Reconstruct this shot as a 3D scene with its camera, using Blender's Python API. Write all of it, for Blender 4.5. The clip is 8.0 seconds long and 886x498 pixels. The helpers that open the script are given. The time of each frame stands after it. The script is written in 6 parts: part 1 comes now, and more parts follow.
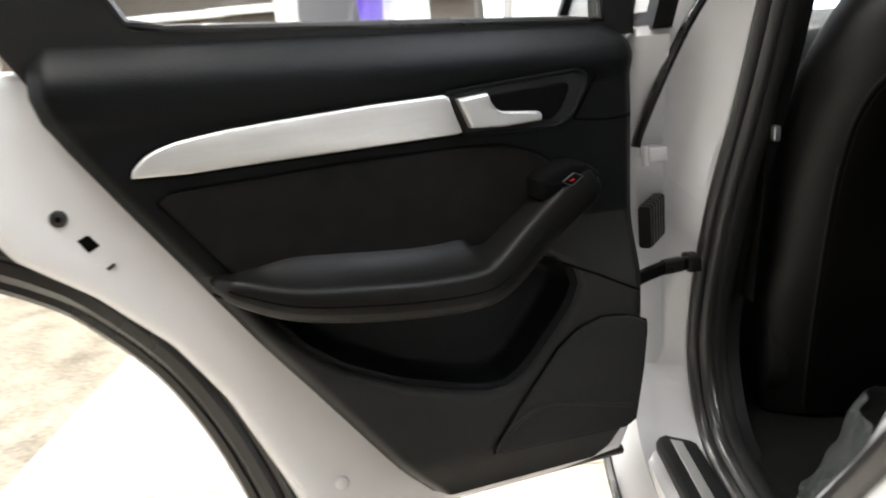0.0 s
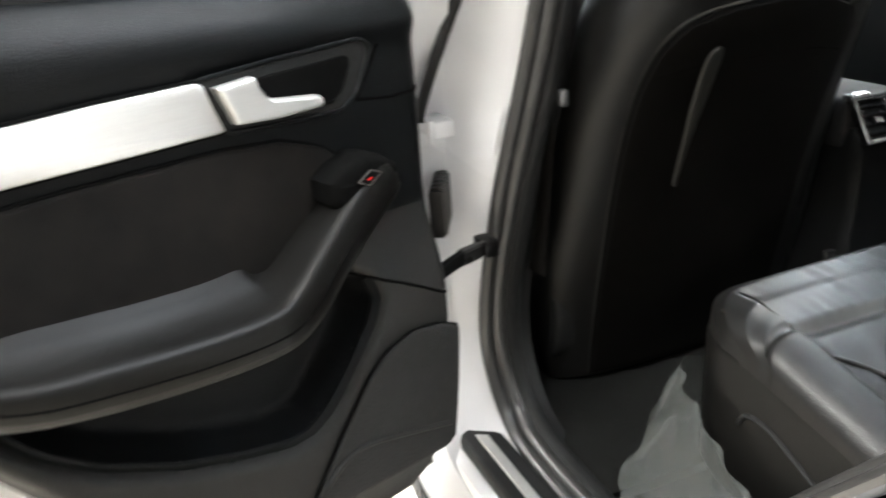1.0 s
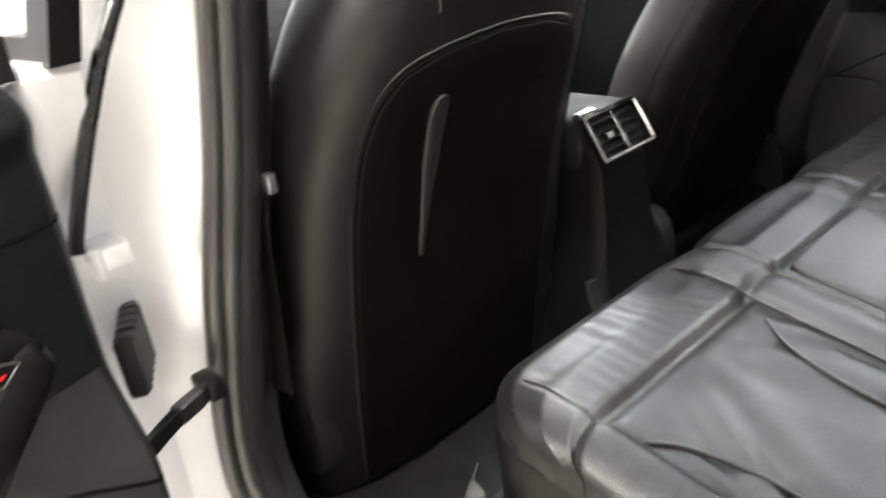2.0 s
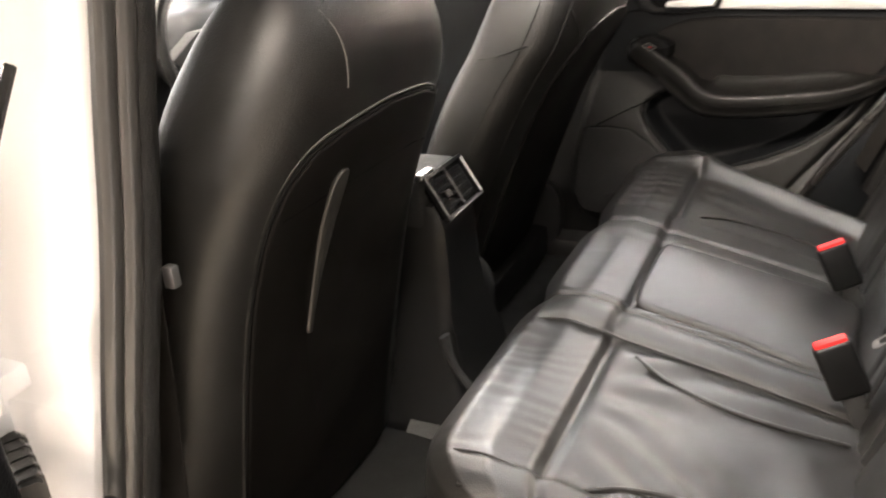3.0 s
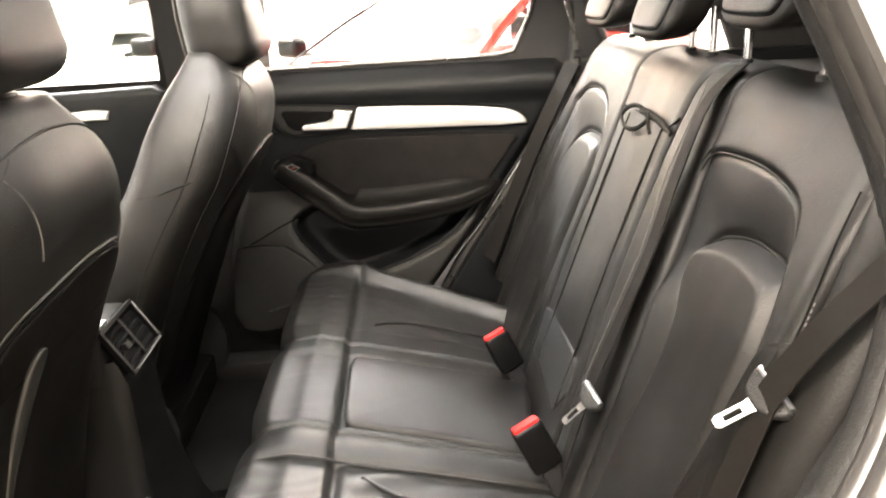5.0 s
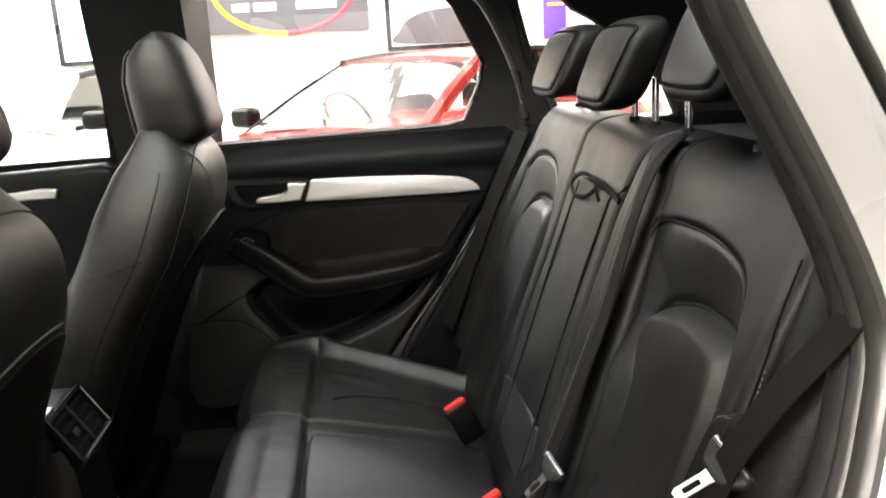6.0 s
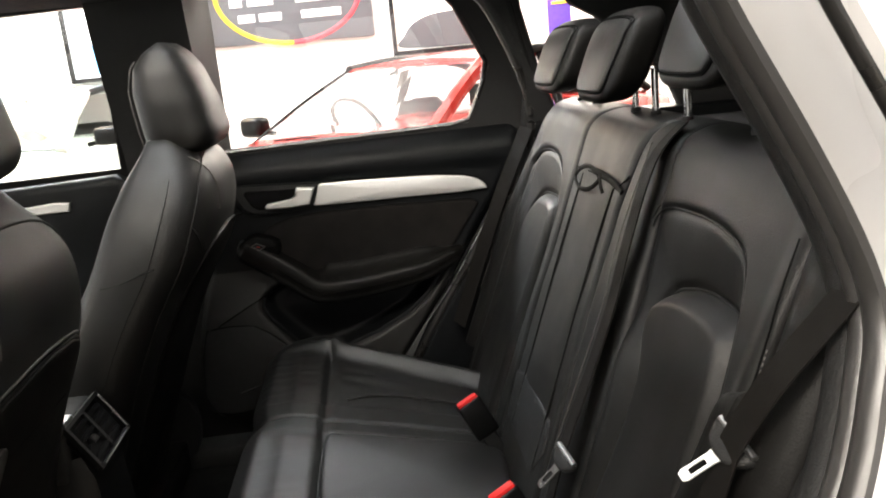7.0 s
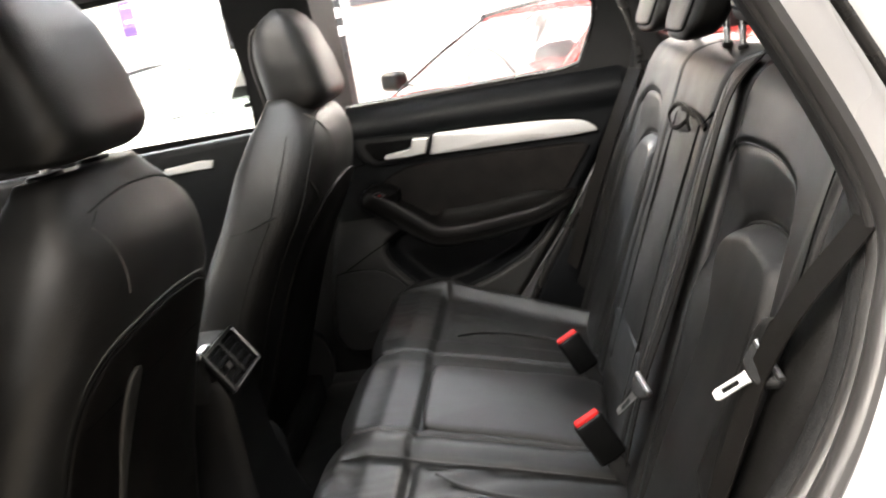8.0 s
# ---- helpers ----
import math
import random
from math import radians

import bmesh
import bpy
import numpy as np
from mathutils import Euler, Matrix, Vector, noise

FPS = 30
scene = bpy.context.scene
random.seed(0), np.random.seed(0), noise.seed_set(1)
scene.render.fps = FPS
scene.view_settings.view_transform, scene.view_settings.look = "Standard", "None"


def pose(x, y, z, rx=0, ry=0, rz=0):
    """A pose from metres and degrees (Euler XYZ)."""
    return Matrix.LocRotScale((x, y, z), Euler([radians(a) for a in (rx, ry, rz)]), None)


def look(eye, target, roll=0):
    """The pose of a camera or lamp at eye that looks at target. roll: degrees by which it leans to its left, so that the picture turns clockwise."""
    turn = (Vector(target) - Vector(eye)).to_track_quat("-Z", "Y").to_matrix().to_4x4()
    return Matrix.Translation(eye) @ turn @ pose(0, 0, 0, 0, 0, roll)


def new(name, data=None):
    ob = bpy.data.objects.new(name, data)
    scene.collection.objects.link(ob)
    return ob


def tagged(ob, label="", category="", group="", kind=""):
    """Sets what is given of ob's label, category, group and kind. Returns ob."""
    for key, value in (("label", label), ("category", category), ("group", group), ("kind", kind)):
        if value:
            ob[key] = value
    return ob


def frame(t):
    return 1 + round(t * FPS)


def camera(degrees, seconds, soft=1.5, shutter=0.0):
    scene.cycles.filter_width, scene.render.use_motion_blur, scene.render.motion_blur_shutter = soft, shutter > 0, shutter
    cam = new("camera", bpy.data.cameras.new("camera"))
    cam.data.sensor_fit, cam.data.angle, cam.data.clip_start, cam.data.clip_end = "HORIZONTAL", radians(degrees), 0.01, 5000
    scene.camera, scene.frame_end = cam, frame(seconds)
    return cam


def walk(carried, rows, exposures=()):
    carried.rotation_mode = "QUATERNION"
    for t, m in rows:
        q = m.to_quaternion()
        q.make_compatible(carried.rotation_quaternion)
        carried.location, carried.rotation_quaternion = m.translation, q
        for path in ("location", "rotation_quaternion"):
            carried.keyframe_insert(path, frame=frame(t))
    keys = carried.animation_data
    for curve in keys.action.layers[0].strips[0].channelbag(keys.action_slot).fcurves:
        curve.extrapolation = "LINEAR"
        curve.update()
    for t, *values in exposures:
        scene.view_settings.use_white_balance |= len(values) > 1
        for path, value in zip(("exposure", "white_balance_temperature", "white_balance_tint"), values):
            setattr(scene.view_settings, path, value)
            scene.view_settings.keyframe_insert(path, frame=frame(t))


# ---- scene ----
# ---- camera and its walk ----
cam = camera(57.3, 8.0, soft=1.8, shutter=0.5)
PATH = [
    (0, (-1.139, -1.203, 1.085), (-1.184, 0.724, 0.55), -5.1),
    (0.5, (-1.224, -1.048, 1.114), (-0.937, 0.809, 0.43), -4.3),
    (1, (-1.225, -0.939, 1.133), (-0.551, 0.78, 0.363), -4.3),
    (1.5, (-1.114, -0.83, 1.136), (-0.18, 0.749, 0.34), -7.3),
    (2, (-1.067, -0.73, 1.152), (0.121, 0.659, 0.34), -8.3),
    (2.2, (-1.076, -0.697, 1.162), (0.221, 0.591, 0.353), -8.2),
    (3.3, (-1.195, -0.493, 1.217), (0.528, 0.153, 0.435), -2.6),
    (3.5, (-1.195, -0.479, 1.223), (0.574, 0.046, 0.452), -1.8),
    (4, (-1.197, -0.457, 1.24), (0.648, -0.183, 0.519), -1.5),
    (4.5, (-1.197, -0.434, 1.252), (0.69, -0.364, 0.592), -2.0),
    (5, (-1.198, -0.424, 1.261), (0.702, -0.492, 0.639), -2.4),
    (5.2, (-1.192, -0.418, 1.245), (0.716, -0.531, 0.657), -2.1),
    (6.3, (-1.198, -0.434, 1.283), (0.742, -0.618, 0.831), -4.0),
    (6.5, (-1.202, -0.432, 1.272), (0.741, -0.618, 0.836), -4.2),
    (7, (-1.209, -0.441, 1.268), (0.73, -0.585, 0.797), -5.6),
    (7.5, (-1.228, -0.467, 1.273), (0.706, -0.463, 0.762), -8.1),
    (8, (-1.286, -0.537, 1.264), (0.623, -0.292, 0.721), -9.8),
]
EXPOSURES = [(0, -0.25, 6250, 10), (0.7, 0.15, 6000, 9), (1.2, 0.95, 6300, 8), (1.5, 1.1, 6300, 8), (2.0, 1.4, 6500, 10), (3.4, 1.6, 7400, 18), (4.0, 1.75, 7400, 17), (5.0, 1.7, 7400, 15), (5.5, 1.2, 6900, 12), (6.3, -0.05, 6800, 11), (7.2, 0.05, 6800, 12), (8, 0.5, 6700, 13)]
walk(cam, [(t, look(eye, target, roll)) for t, eye, target, roll in PATH], EXPOSURES)

# ---- world and light ----
world = bpy.data.worlds.new("showroom_air")
world.use_nodes = True
world.node_tree.nodes["Background"].inputs["Color"].default_value = (0.9, 0.95, 1.0, 1)
world.node_tree.nodes["Background"].inputs["Strength"].default_value = 0.05
scene.world = world


def lamp(name, at, aim, size, size_y, watts, color=(1, 1, 1)):
    data = bpy.data.lights.new(name, "AREA")
    data.shape, data.size, data.size_y, data.energy, data.color = "RECTANGLE", size, size_y, watts, color
    ob = new(name, data)
    ob.matrix_world = look(at, aim)
    return ob


# Ceiling lights are unseen; places and watts are chosen to light the interior.
LAMPS = [(-2.1, -0.1, 130), (-3.6, 1.4, 110), (-2.6, 2.4, 190), (-2.8, 5.2, 160), (-3.7, -2.5, 12), (1.2, -4.6, 20), (1.2, 4.9, 120), (4.4, -0.4, 110), (4.4, 2.2, 440), (5.9, -2.6, 460), (5.9, 3.0, 210), (0.0, -0.2, 60)]
for lx, ly, power in LAMPS:
    # Warm and cool tints are picked to colour reflections on backrest and cushions.
    lamp("added_ceiling_light", (lx, ly, 3.52), (lx, ly, 0), 0.9, 2.2, power, (1.0, 0.80, 0.58) if lx > 5 and ly > 0 else (0.84, 0.92, 1.0) if lx in (4.4, 0.0) else (1.0, 0.95, 0.87))
# unseen daylight, added ahead of the car to light the backrests
lamp("added_front_light", (1.4, 7.42, 1.75), (1.4, 0, 1.2), 4.2, 2.5, 200, (0.92, 0.96, 1.0))

# unseen daylight, added on the open door's side to light the far door
lamp("added_side_light", (-4.46, 0.9, 1.75), (0, 0.9, 1.2), 4.9, 2.4, 60, (0.98, 0.97, 0.96))


# ---- materials ----
def shader(name):
    m = bpy.data.materials.new(name)
    m.use_nodes = True
    return m, m.node_tree.nodes, m.node_tree.links, m.node_tree.nodes["Principled BSDF"]


def surface(name, color, rough=0.5, metal=0.0, vary=0.25, scale=40.0, bump=0.0, bump_scale=300.0, coat=0.0, rough_vary=0.12, spec=0.5, stretch=(1, 1, 1), bump_kind="noise", sheen=0.0):
    """Principled surface with colour and gloss that vary at two scales, and a fine relief."""
    m, nodes, links, p = shader(name)
    tc = nodes.new("ShaderNodeTexCoord")
    mp = nodes.new("ShaderNodeMapping")
    mp.inputs["Scale"].default_value = stretch
    links.new(tc.outputs["Object"], mp.inputs["Vector"])
    big, small = nodes.new("ShaderNodeTexNoise"), nodes.new("ShaderNodeTexNoise")
    big.inputs["Scale"].default_value, small.inputs["Scale"].default_value = scale * 0.12, scale
    big.inputs["Detail"].default_value, small.inputs["Detail"].default_value = 3, 5
    mix = nodes.new("ShaderNodeMath")
    mix.operation = "ADD"
    for n, k in ((big, 0), (small, 1)):
        links.new(mp.outputs["Vector"], n.inputs["Vector"])
        links.new(n.outputs["Fac"], mix.inputs[k])
    ramp = nodes.new("ShaderNodeMapRange")
    ramp.inputs["From Min"].default_value, ramp.inputs["From Max"].default_value = 0.6, 1.4
    links.new(mix.outputs[0], ramp.inputs["Value"])
    col = nodes.new("ShaderNodeMix")
    col.data_type = "RGBA"
    col.inputs["A"].default_value = (*[c * (1 - vary) for c in color], 1)
    col.inputs["B"].default_value = (*[min(1, c * (1 + vary)) for c in color], 1)
    links.new(ramp.outputs[0], col.inputs["Factor"])
    links.new(col.outputs["Result"], p.inputs["Base Color"])
    rr = nodes.new("ShaderNodeMapRange")
    rr.inputs["To Min"].default_value, rr.inputs["To Max"].default_value = max(0.02, rough - rough_vary), min(1, rough + rough_vary)
    links.new(big.outputs["Fac"], rr.inputs["Value"])
    rr.inputs["From Min"].default_value, rr.inputs["From Max"].default_value = 0.3, 0.7
    links.new(rr.outputs[0], p.inputs["Roughness"])
    p.inputs["Metallic"].default_value = metal
    p.inputs["Coat Weight"].default_value = coat
    p.inputs["Coat Roughness"].default_value = 0.06
    p.inputs["Specular IOR Level"].default_value = spec
    p.inputs["Sheen Weight"].default_value = sheen
    if bump:
        if bump_kind == "noise":
            t = nodes.new("ShaderNodeTexNoise")
            t.inputs["Detail"].default_value = 4
            out = t.outputs["Fac"]
        elif bump_kind == "cells":
            t = nodes.new("ShaderNodeTexVoronoi")
            out = t.outputs["Distance"]
        else:
            t = nodes.new("ShaderNodeTexWave")
            out = t.outputs["Fac"]
        t.inputs["Scale"].default_value = bump_scale
        links.new(mp.outputs["Vector"], t.inputs["Vector"])
        b = nodes.new("ShaderNodeBump")
        b.inputs["Strength"].default_value, b.inputs["Distance"].default_value = bump, 0.002
        links.new(out, b.inputs["Height"])
        links.new(b.outputs["Normal"], p.inputs["Normal"])
    return m


def glow(name, color, strength):
    m, nodes, links, p = shader(name)
    p.inputs["Base Color"].default_value = (*color, 1)
    p.inputs["Emission Color"].default_value = (*color, 1)
    p.inputs["Emission Strength"].default_value = strength
    return m


def clear(name, color=(1, 1, 1), rough=0.0, ior=1.45):
    m, nodes, links, p = shader(name)
    p.inputs["Base Color"].default_value = (*color, 1)
    p.inputs["Transmission Weight"].default_value = 1.0
    p.inputs["Roughness"].default_value, p.inputs["IOR"].default_value = rough, ior
    return m


LEATHER = surface("black_leather", (0.0044, 0.0042, 0.0039), 0.45, vary=0.22, scale=60, bump=0.16, bump_scale=620, bump_kind="cells", rough_vary=0.06, spec=0.37)
LEATHER_SIDE = surface("smooth_black_leather", (0.0045, 0.0043, 0.0040), 0.44, vary=0.2, scale=50, bump=0.10, bump_scale=420, bump_kind="cells", rough_vary=0.06, spec=0.18)
SUEDE = surface("brown_black_suede", (0.0054, 0.0044, 0.0039), 0.92, vary=0.9, scale=26, bump=0.35, bump_scale=900, sheen=0.05, rough_vary=0.03, spec=0.18)
TRIM = surface("grained_black_plastic", (0.012, 0.012, 0.012), 0.5, vary=0.15, scale=80, bump=0.25, bump_scale=520, bump_kind="cells", rough_vary=0.06, spec=0.2)
TRIM_SOFT = surface("soft_touch_black_vinyl", (0.0036, 0.0041, 0.0046), 0.44, vary=0.18, scale=60, bump=0.2, bump_scale=480, bump_kind="cells", rough_vary=0.05, spec=0.14)
TRIM_LOW = surface("matt_dark_grey_plastic", (0.013, 0.0127, 0.0122), 0.56, vary=0.15, scale=80, bump=0.25, bump_scale=560, bump_kind="cells", rough_vary=0.05, spec=0.3)
GRILLE = surface("perforated_speaker_plastic", (0.014, 0.014, 0.014), 0.6, vary=0.2, scale=90, bump=0.3, bump_scale=380, bump_kind="cells", spec=0.25)
GLOSS = surface("smooth_black_plastic", (0.004, 0.004, 0.004), 0.34, vary=0.2, scale=50, rough_vary=0.06, spec=0.16)
SEAT_SHELL = surface("matt_black_seat_back", (0.0035, 0.0032, 0.0029), 0.5, vary=0.3, scale=30, bump=0.1, bump_scale=300, spec=0.05)
GROOVE = surface("dark_seam", (0.003, 0.003, 0.003), 0.85, vary=0.3, spec=0.05)
ALU = surface("brushed_aluminium", (0.72, 0.72, 0.705), 0.36, metal=0.75, vary=0.06, scale=160, stretch=(1, 1, 22), bump=0.05, bump_scale=160, rough_vary=0.05)
CHROME = surface("polished_chrome", (0.78, 0.78, 0.78), 0.12, metal=1.0, vary=0.05, rough_vary=0.04)
STEEL = surface("dull_steel", (0.55, 0.55, 0.55), 0.3, metal=1.0, vary=0.1, rough_vary=0.08)
WHITE = surface("white_car_paint", (0.80, 0.80, 0.81), 0.28, vary=0.02, scale=12, coat=0.7, rough_vary=0.05)
RUBBER = surface("black_rubber", (0.013, 0.0125, 0.012), 0.30, vary=0.25, scale=70, bump=0.10, bump_scale=300, rough_vary=0.06, spec=0.6)
SEAL = surface("satin_door_seal", (0.026, 0.025, 0.024), 0.30, vary=0.06, scale=20, rough_vary=0.02, spec=0.7)
CARPET = surface("dark_grey_carpet", (0.0075, 0.0075, 0.0072), 0.95, vary=0.45, scale=220, bump=0.9, bump_scale=700, spec=0.06)
# Mat toned darker than the tunnel carpet to hold the footwell's shade.
MAT = surface("shaded_floor_mat", (0.0085, 0.0085, 0.008), 0.9, vary=0.35, scale=200, bump=0.9, bump_scale=600, spec=0.06)
# Lighter copy of the mat carpet; light on the hump is in the colour.
LIT_HUMP = surface("lit_tunnel_carpet", (0.045, 0.045, 0.042), 0.9, vary=0.35, scale=200, bump=0.9, bump_scale=600, spec=0.2)
LINING = surface("black_headlining", (0.012, 0.012, 0.012), 0.9, vary=0.2, scale=150, bump=0.3, bump_scale=800, spec=0.2)
WEBBING = surface("black_belt_webbing", (0.0052, 0.0046, 0.0040), 0.65, vary=0.2, scale=90, bump=0.3, bump_scale=900, spec=0.1)
PIPING = surface("pale_edge_piping", (0.035, 0.033, 0.030), 0.5, vary=0.3)
# Paler tone that holds the highlight along the pocket's fold.
FOLD_GLEAM = surface("fold_gleam", (0.014, 0.0133, 0.012), 0.36, vary=0.15)
SEAM = surface("stitched_leather_seam", (0.005, 0.005, 0.0048), 0.6, vary=0.2, spec=0.2)
RED = surface("red_plastic", (0.46, 0.009, 0.008), 0.6, vary=0.08, spec=0.2)
STITCH = surface("grey_thread", (0.085, 0.082, 0.078), 0.8, vary=0.2)
GLASS = clear("window_glass", (0.96, 0.98, 0.97))
FLOOR_TILE = surface("beige_stone_tile", (0.62, 0.57, 0.49), 0.35, vary=0.12, scale=14, bump=0.1, bump_scale=60, rough_vary=0.1)
WALL_PAINT = surface("white_wall_paint", (0.80, 0.79, 0.77), 0.8, vary=0.03, scale=8, bump=0.1, bump_scale=200)
# Unseen west wall: pale tone picked to throw light on the far seat.
WALL_TAUPE = surface("taupe_reflector_wall", (0.58, 0.55, 0.50), 0.8, vary=0.05, scale=8, bump=0.1, bump_scale=200)
WALL_DARK = surface("dark_brown_wall_panel", (0.10, 0.09, 0.08), 0.7, vary=0.15, scale=10, bump=0.1, bump_scale=120)
# Unseen ceiling: bluish tone picked for the cool sheen on the cushions.
CEILING_GREY = surface("bluish_reflector_ceiling", (0.46, 0.50, 0.57), 0.85, vary=0.05, scale=8)
# One steel in two tones: reflection added to one, held back in the other.
LIT_STEEL = surface("lit_steel", (0.85, 0.85, 0.84), 0.42, metal=0.55, vary=0.05)
MUTED_STEEL = surface("muted_steel", (0.16, 0.155, 0.15), 0.36, metal=0.9, vary=0.1)
PALE = surface("pale_plastic", (0.7, 0.7, 0.7), 0.5, vary=0.05)
SIGN_GREY = surface("dark_grey_sign_board", (0.10, 0.10, 0.11), 0.4, vary=0.1)
SCREEN_BLACK = surface("screen_bezel_black", (0.012, 0.012, 0.013), 0.3)
RED_PAINT = surface("red_car_paint", (0.55, 0.03, 0.02), 0.25, vary=0.05, coat=0.8)
DARK_PAINT = surface("dark_grey_car_paint", (0.06, 0.06, 0.065), 0.25, vary=0.1, coat=0.8)
GREEN_PAINT = surface("pale_green_car_paint", (0.42, 0.47, 0.42), 0.25, vary=0.05, coat=0.8)
PURPLE = surface("purple_card", (0.08, 0.04, 0.35), 0.5)
# Letters get a glow of their own, added to keep them bright.
CYAN = glow("glowing_cyan_lettering", (0.05, 0.55, 0.9), 0.5)
YELLOW = surface("yellow_print", (0.85, 0.55, 0.03), 0.5, vary=0.05)
RED_PRINT = surface("red_print", (0.75, 0.06, 0.08), 0.5, vary=0.05)
WHITE_PRINT = surface("white_print", (0.8, 0.8, 0.8), 0.5, vary=0.03)
BLUE_PRINT = glow("lit_blue_screen", (0.2, 0.5, 0.75), 0.8)
LAMP_FACE = glow("lit_lamp_diffuser", (1.0, 0.97, 0.92), 3.0)


# ---- mesh tools ----
def smooth(pts, n, closed=False):
    """n points of a Catmull-Rom curve through pts, evenly in parameter."""
    p = [np.array(q, float) for q in pts]
    k, out = len(p), []
    spans = k if closed else k - 1
    for i in range(n):
        f = i * spans / (n if closed else n - 1)
        j = min(int(f), spans - 1)
        f -= j
        if closed:
            a, b, c, d = (p[(j + m) % k] for m in (-1, 0, 1, 2))
        else:
            a, b, c, d = (p[min(max(j + m, 0), k - 1)] for m in (-1, 0, 1, 2))
        out.append(0.5 * (2 * b + (c - a) * f + (2 * a - 5 * b + 4 * c - d) * f * f + (3 * b - a - 3 * c + d) * f ** 3))
    return out


def along(pts, step, closed=False):
    """Points of a polyline at about even steps."""
    p = [np.array(q, float) for q in pts]
    if closed:
        p.append(p[0])
    lens = [np.linalg.norm(b - a) for a, b in zip(p, p[1:])]
    total = sum(lens)
    n = max(2, round(total / step))
    cuts = np.concatenate([[0], np.cumsum(lens)])
    out = []
    for i in range(n if closed else n + 1):
        d = total * i / n
        j = min(int(np.searchsorted(cuts, d, "right")) - 1, len(lens) - 1)
        out.append(p[j] + (p[j + 1] - p[j]) * ((d - cuts[j]) / max(lens[j], 1e-9)))
    return out


def part(name, bm, material, parent=None, label="", sharp=38):
    me = bpy.data.meshes.new(name)
    bmesh.ops.recalc_face_normals(bm, faces=bm.faces)
    bm.to_mesh(me)
    bm.free()
    me.materials.append(material)
    if material.name != "window_glass":
        for f in me.polygons:
            f.use_smooth = True
        me.set_sharp_from_angle(angle=radians(sharp))
    ob = new(name, me)
    if parent:
        ob.parent = parent
        if parent.type == "EMPTY":
            ob.matrix_parent_inverse = Matrix.Translation(-parent.location)
    if label:
        tagged(ob, label)
    return ob


def thing(name, at, label, category, group="", kind=""):
    e = new(name)
    e.location, e.empty_display_size = at, 0.1
    return tagged(e, label, category, group, kind)


def rings_mesh(rings, closed_u=True, cap=True):
    """A skin over rings of equally many points."""
    bm = bmesh.new()
    vs = [[bm.verts.new(p) for p in r] for r in rings]
    n = len(rings[0])
    for a, b in zip(vs, vs[1:]):
        for i in range(n if closed_u else n - 1):
            j = (i + 1) % n
            bm.faces.new((a[i], a[j], b[j], b[i]))
    if cap:
        bm.faces.new(vs[0])
        bm.faces.new(vs[-1])
    return bm


def tube(pts, rx, ry=None, seg=8, closed=False, up=(0, 0, 1), square=False, taper=None):
    """A rod, cord or strap swept along pts; rx sideways and ry along up."""
    ry = ry or rx
    p = [np.array(q, float) for q in pts]
    n, rings, upv = len(p), [], np.array(up, float)
    for i in range(n):
        a, b = (p[i - 1], p[(i + 1) % n]) if closed else (p[max(i - 1, 0)], p[min(i + 1, n - 1)])
        t = (b - a) / max(np.linalg.norm(b - a), 1e-9)
        side = np.cross(t, upv)
        if np.linalg.norm(side) < 1e-4:
            side = np.cross(t, (1, 0.3, 0))
        side /= np.linalg.norm(side)
        w = np.cross(side, t)
        k = taper(i / (n - 1)) if taper else 1.0
        if square:
            c = min(rx, ry) * 0.35
            prof = [(rx, ry - c), (rx - c, ry), (-rx + c, ry), (-rx, ry - c), (-rx, -ry + c), (-rx + c, -ry), (rx - c, -ry), (rx, -ry + c)]
        else:
            prof = [(rx * math.cos(6.28318 * s / seg), ry * math.sin(6.28318 * s / seg)) for s in range(seg)]
        rings.append([p[i] + (side * x + w * y) * k for x, y in prof])
    if closed:
        rings.append(rings[0])
        bm = rings_mesh(rings, True, False)
        bmesh.ops.remove_doubles(bm, verts=bm.verts, dist=1e-6)
        return bm
    return rings_mesh(rings)


def inward(loop):
    """Inward unit normals of a closed 2D loop."""
    q = np.array(loop)
    t = np.roll(q, -1, 0) - np.roll(q, 1, 0)
    nrm = np.stack([-t[:, 1], t[:, 0]], 1)
    nrm /= np.maximum(np.linalg.norm(nrm, axis=1, keepdims=True), 1e-9)
    area = 0.5 * np.sum(q[:, 0] * np.roll(q[:, 1], -1) - np.roll(q[:, 0], -1) * q[:, 1])
    return nrm if area > 0 else -nrm


def pillow(outline, place, h0, h1, r=0.006, dome=0.0, step=0.012, fine=None, round_back=False):
    """A slab over a 2D outline from height h0 to h1 with a rounded front edge and a domed face. place(a, b, h) gives world points."""
    loop = np.array(fine if fine is not None else along(outline, step, True))
    nrm, mid = inward(loop), loop.mean(0)
    rings = []
    if round_back:
        for k in range(4, 0, -1):
            a = k / 4 * 1.5708
            rings.append([place(*(q + m * r * (1 - math.cos(a))), h0 + r * (1 - math.sin(a))) for q, m in zip(loop, nrm)])
        rings.append([place(*q, h0 + r) for q in loop])
    else:
        rings.append([place(*q, h0) for q in loop])
    for k in range(0, 5):
        a = k / 4 * 1.5708
        rings.append([place(*(q + m * r * (1 - math.cos(a))), h1 - r + r * math.sin(a)) for q, m in zip(loop, nrm)])
    inner = loop + nrm * r
    for k in (0.9, 0.8, 0.7, 0.6, 0.5, 0.4, 0.3, 0.2, 0.1, 0.03):
        rings.append([place(*(mid + (q - mid) * k), h1 + dome * (1 - k * k)) for q in inner])
    return rings_mesh(rings)


def spow(c, e):
    return math.copysign(abs(c) ** e, c)


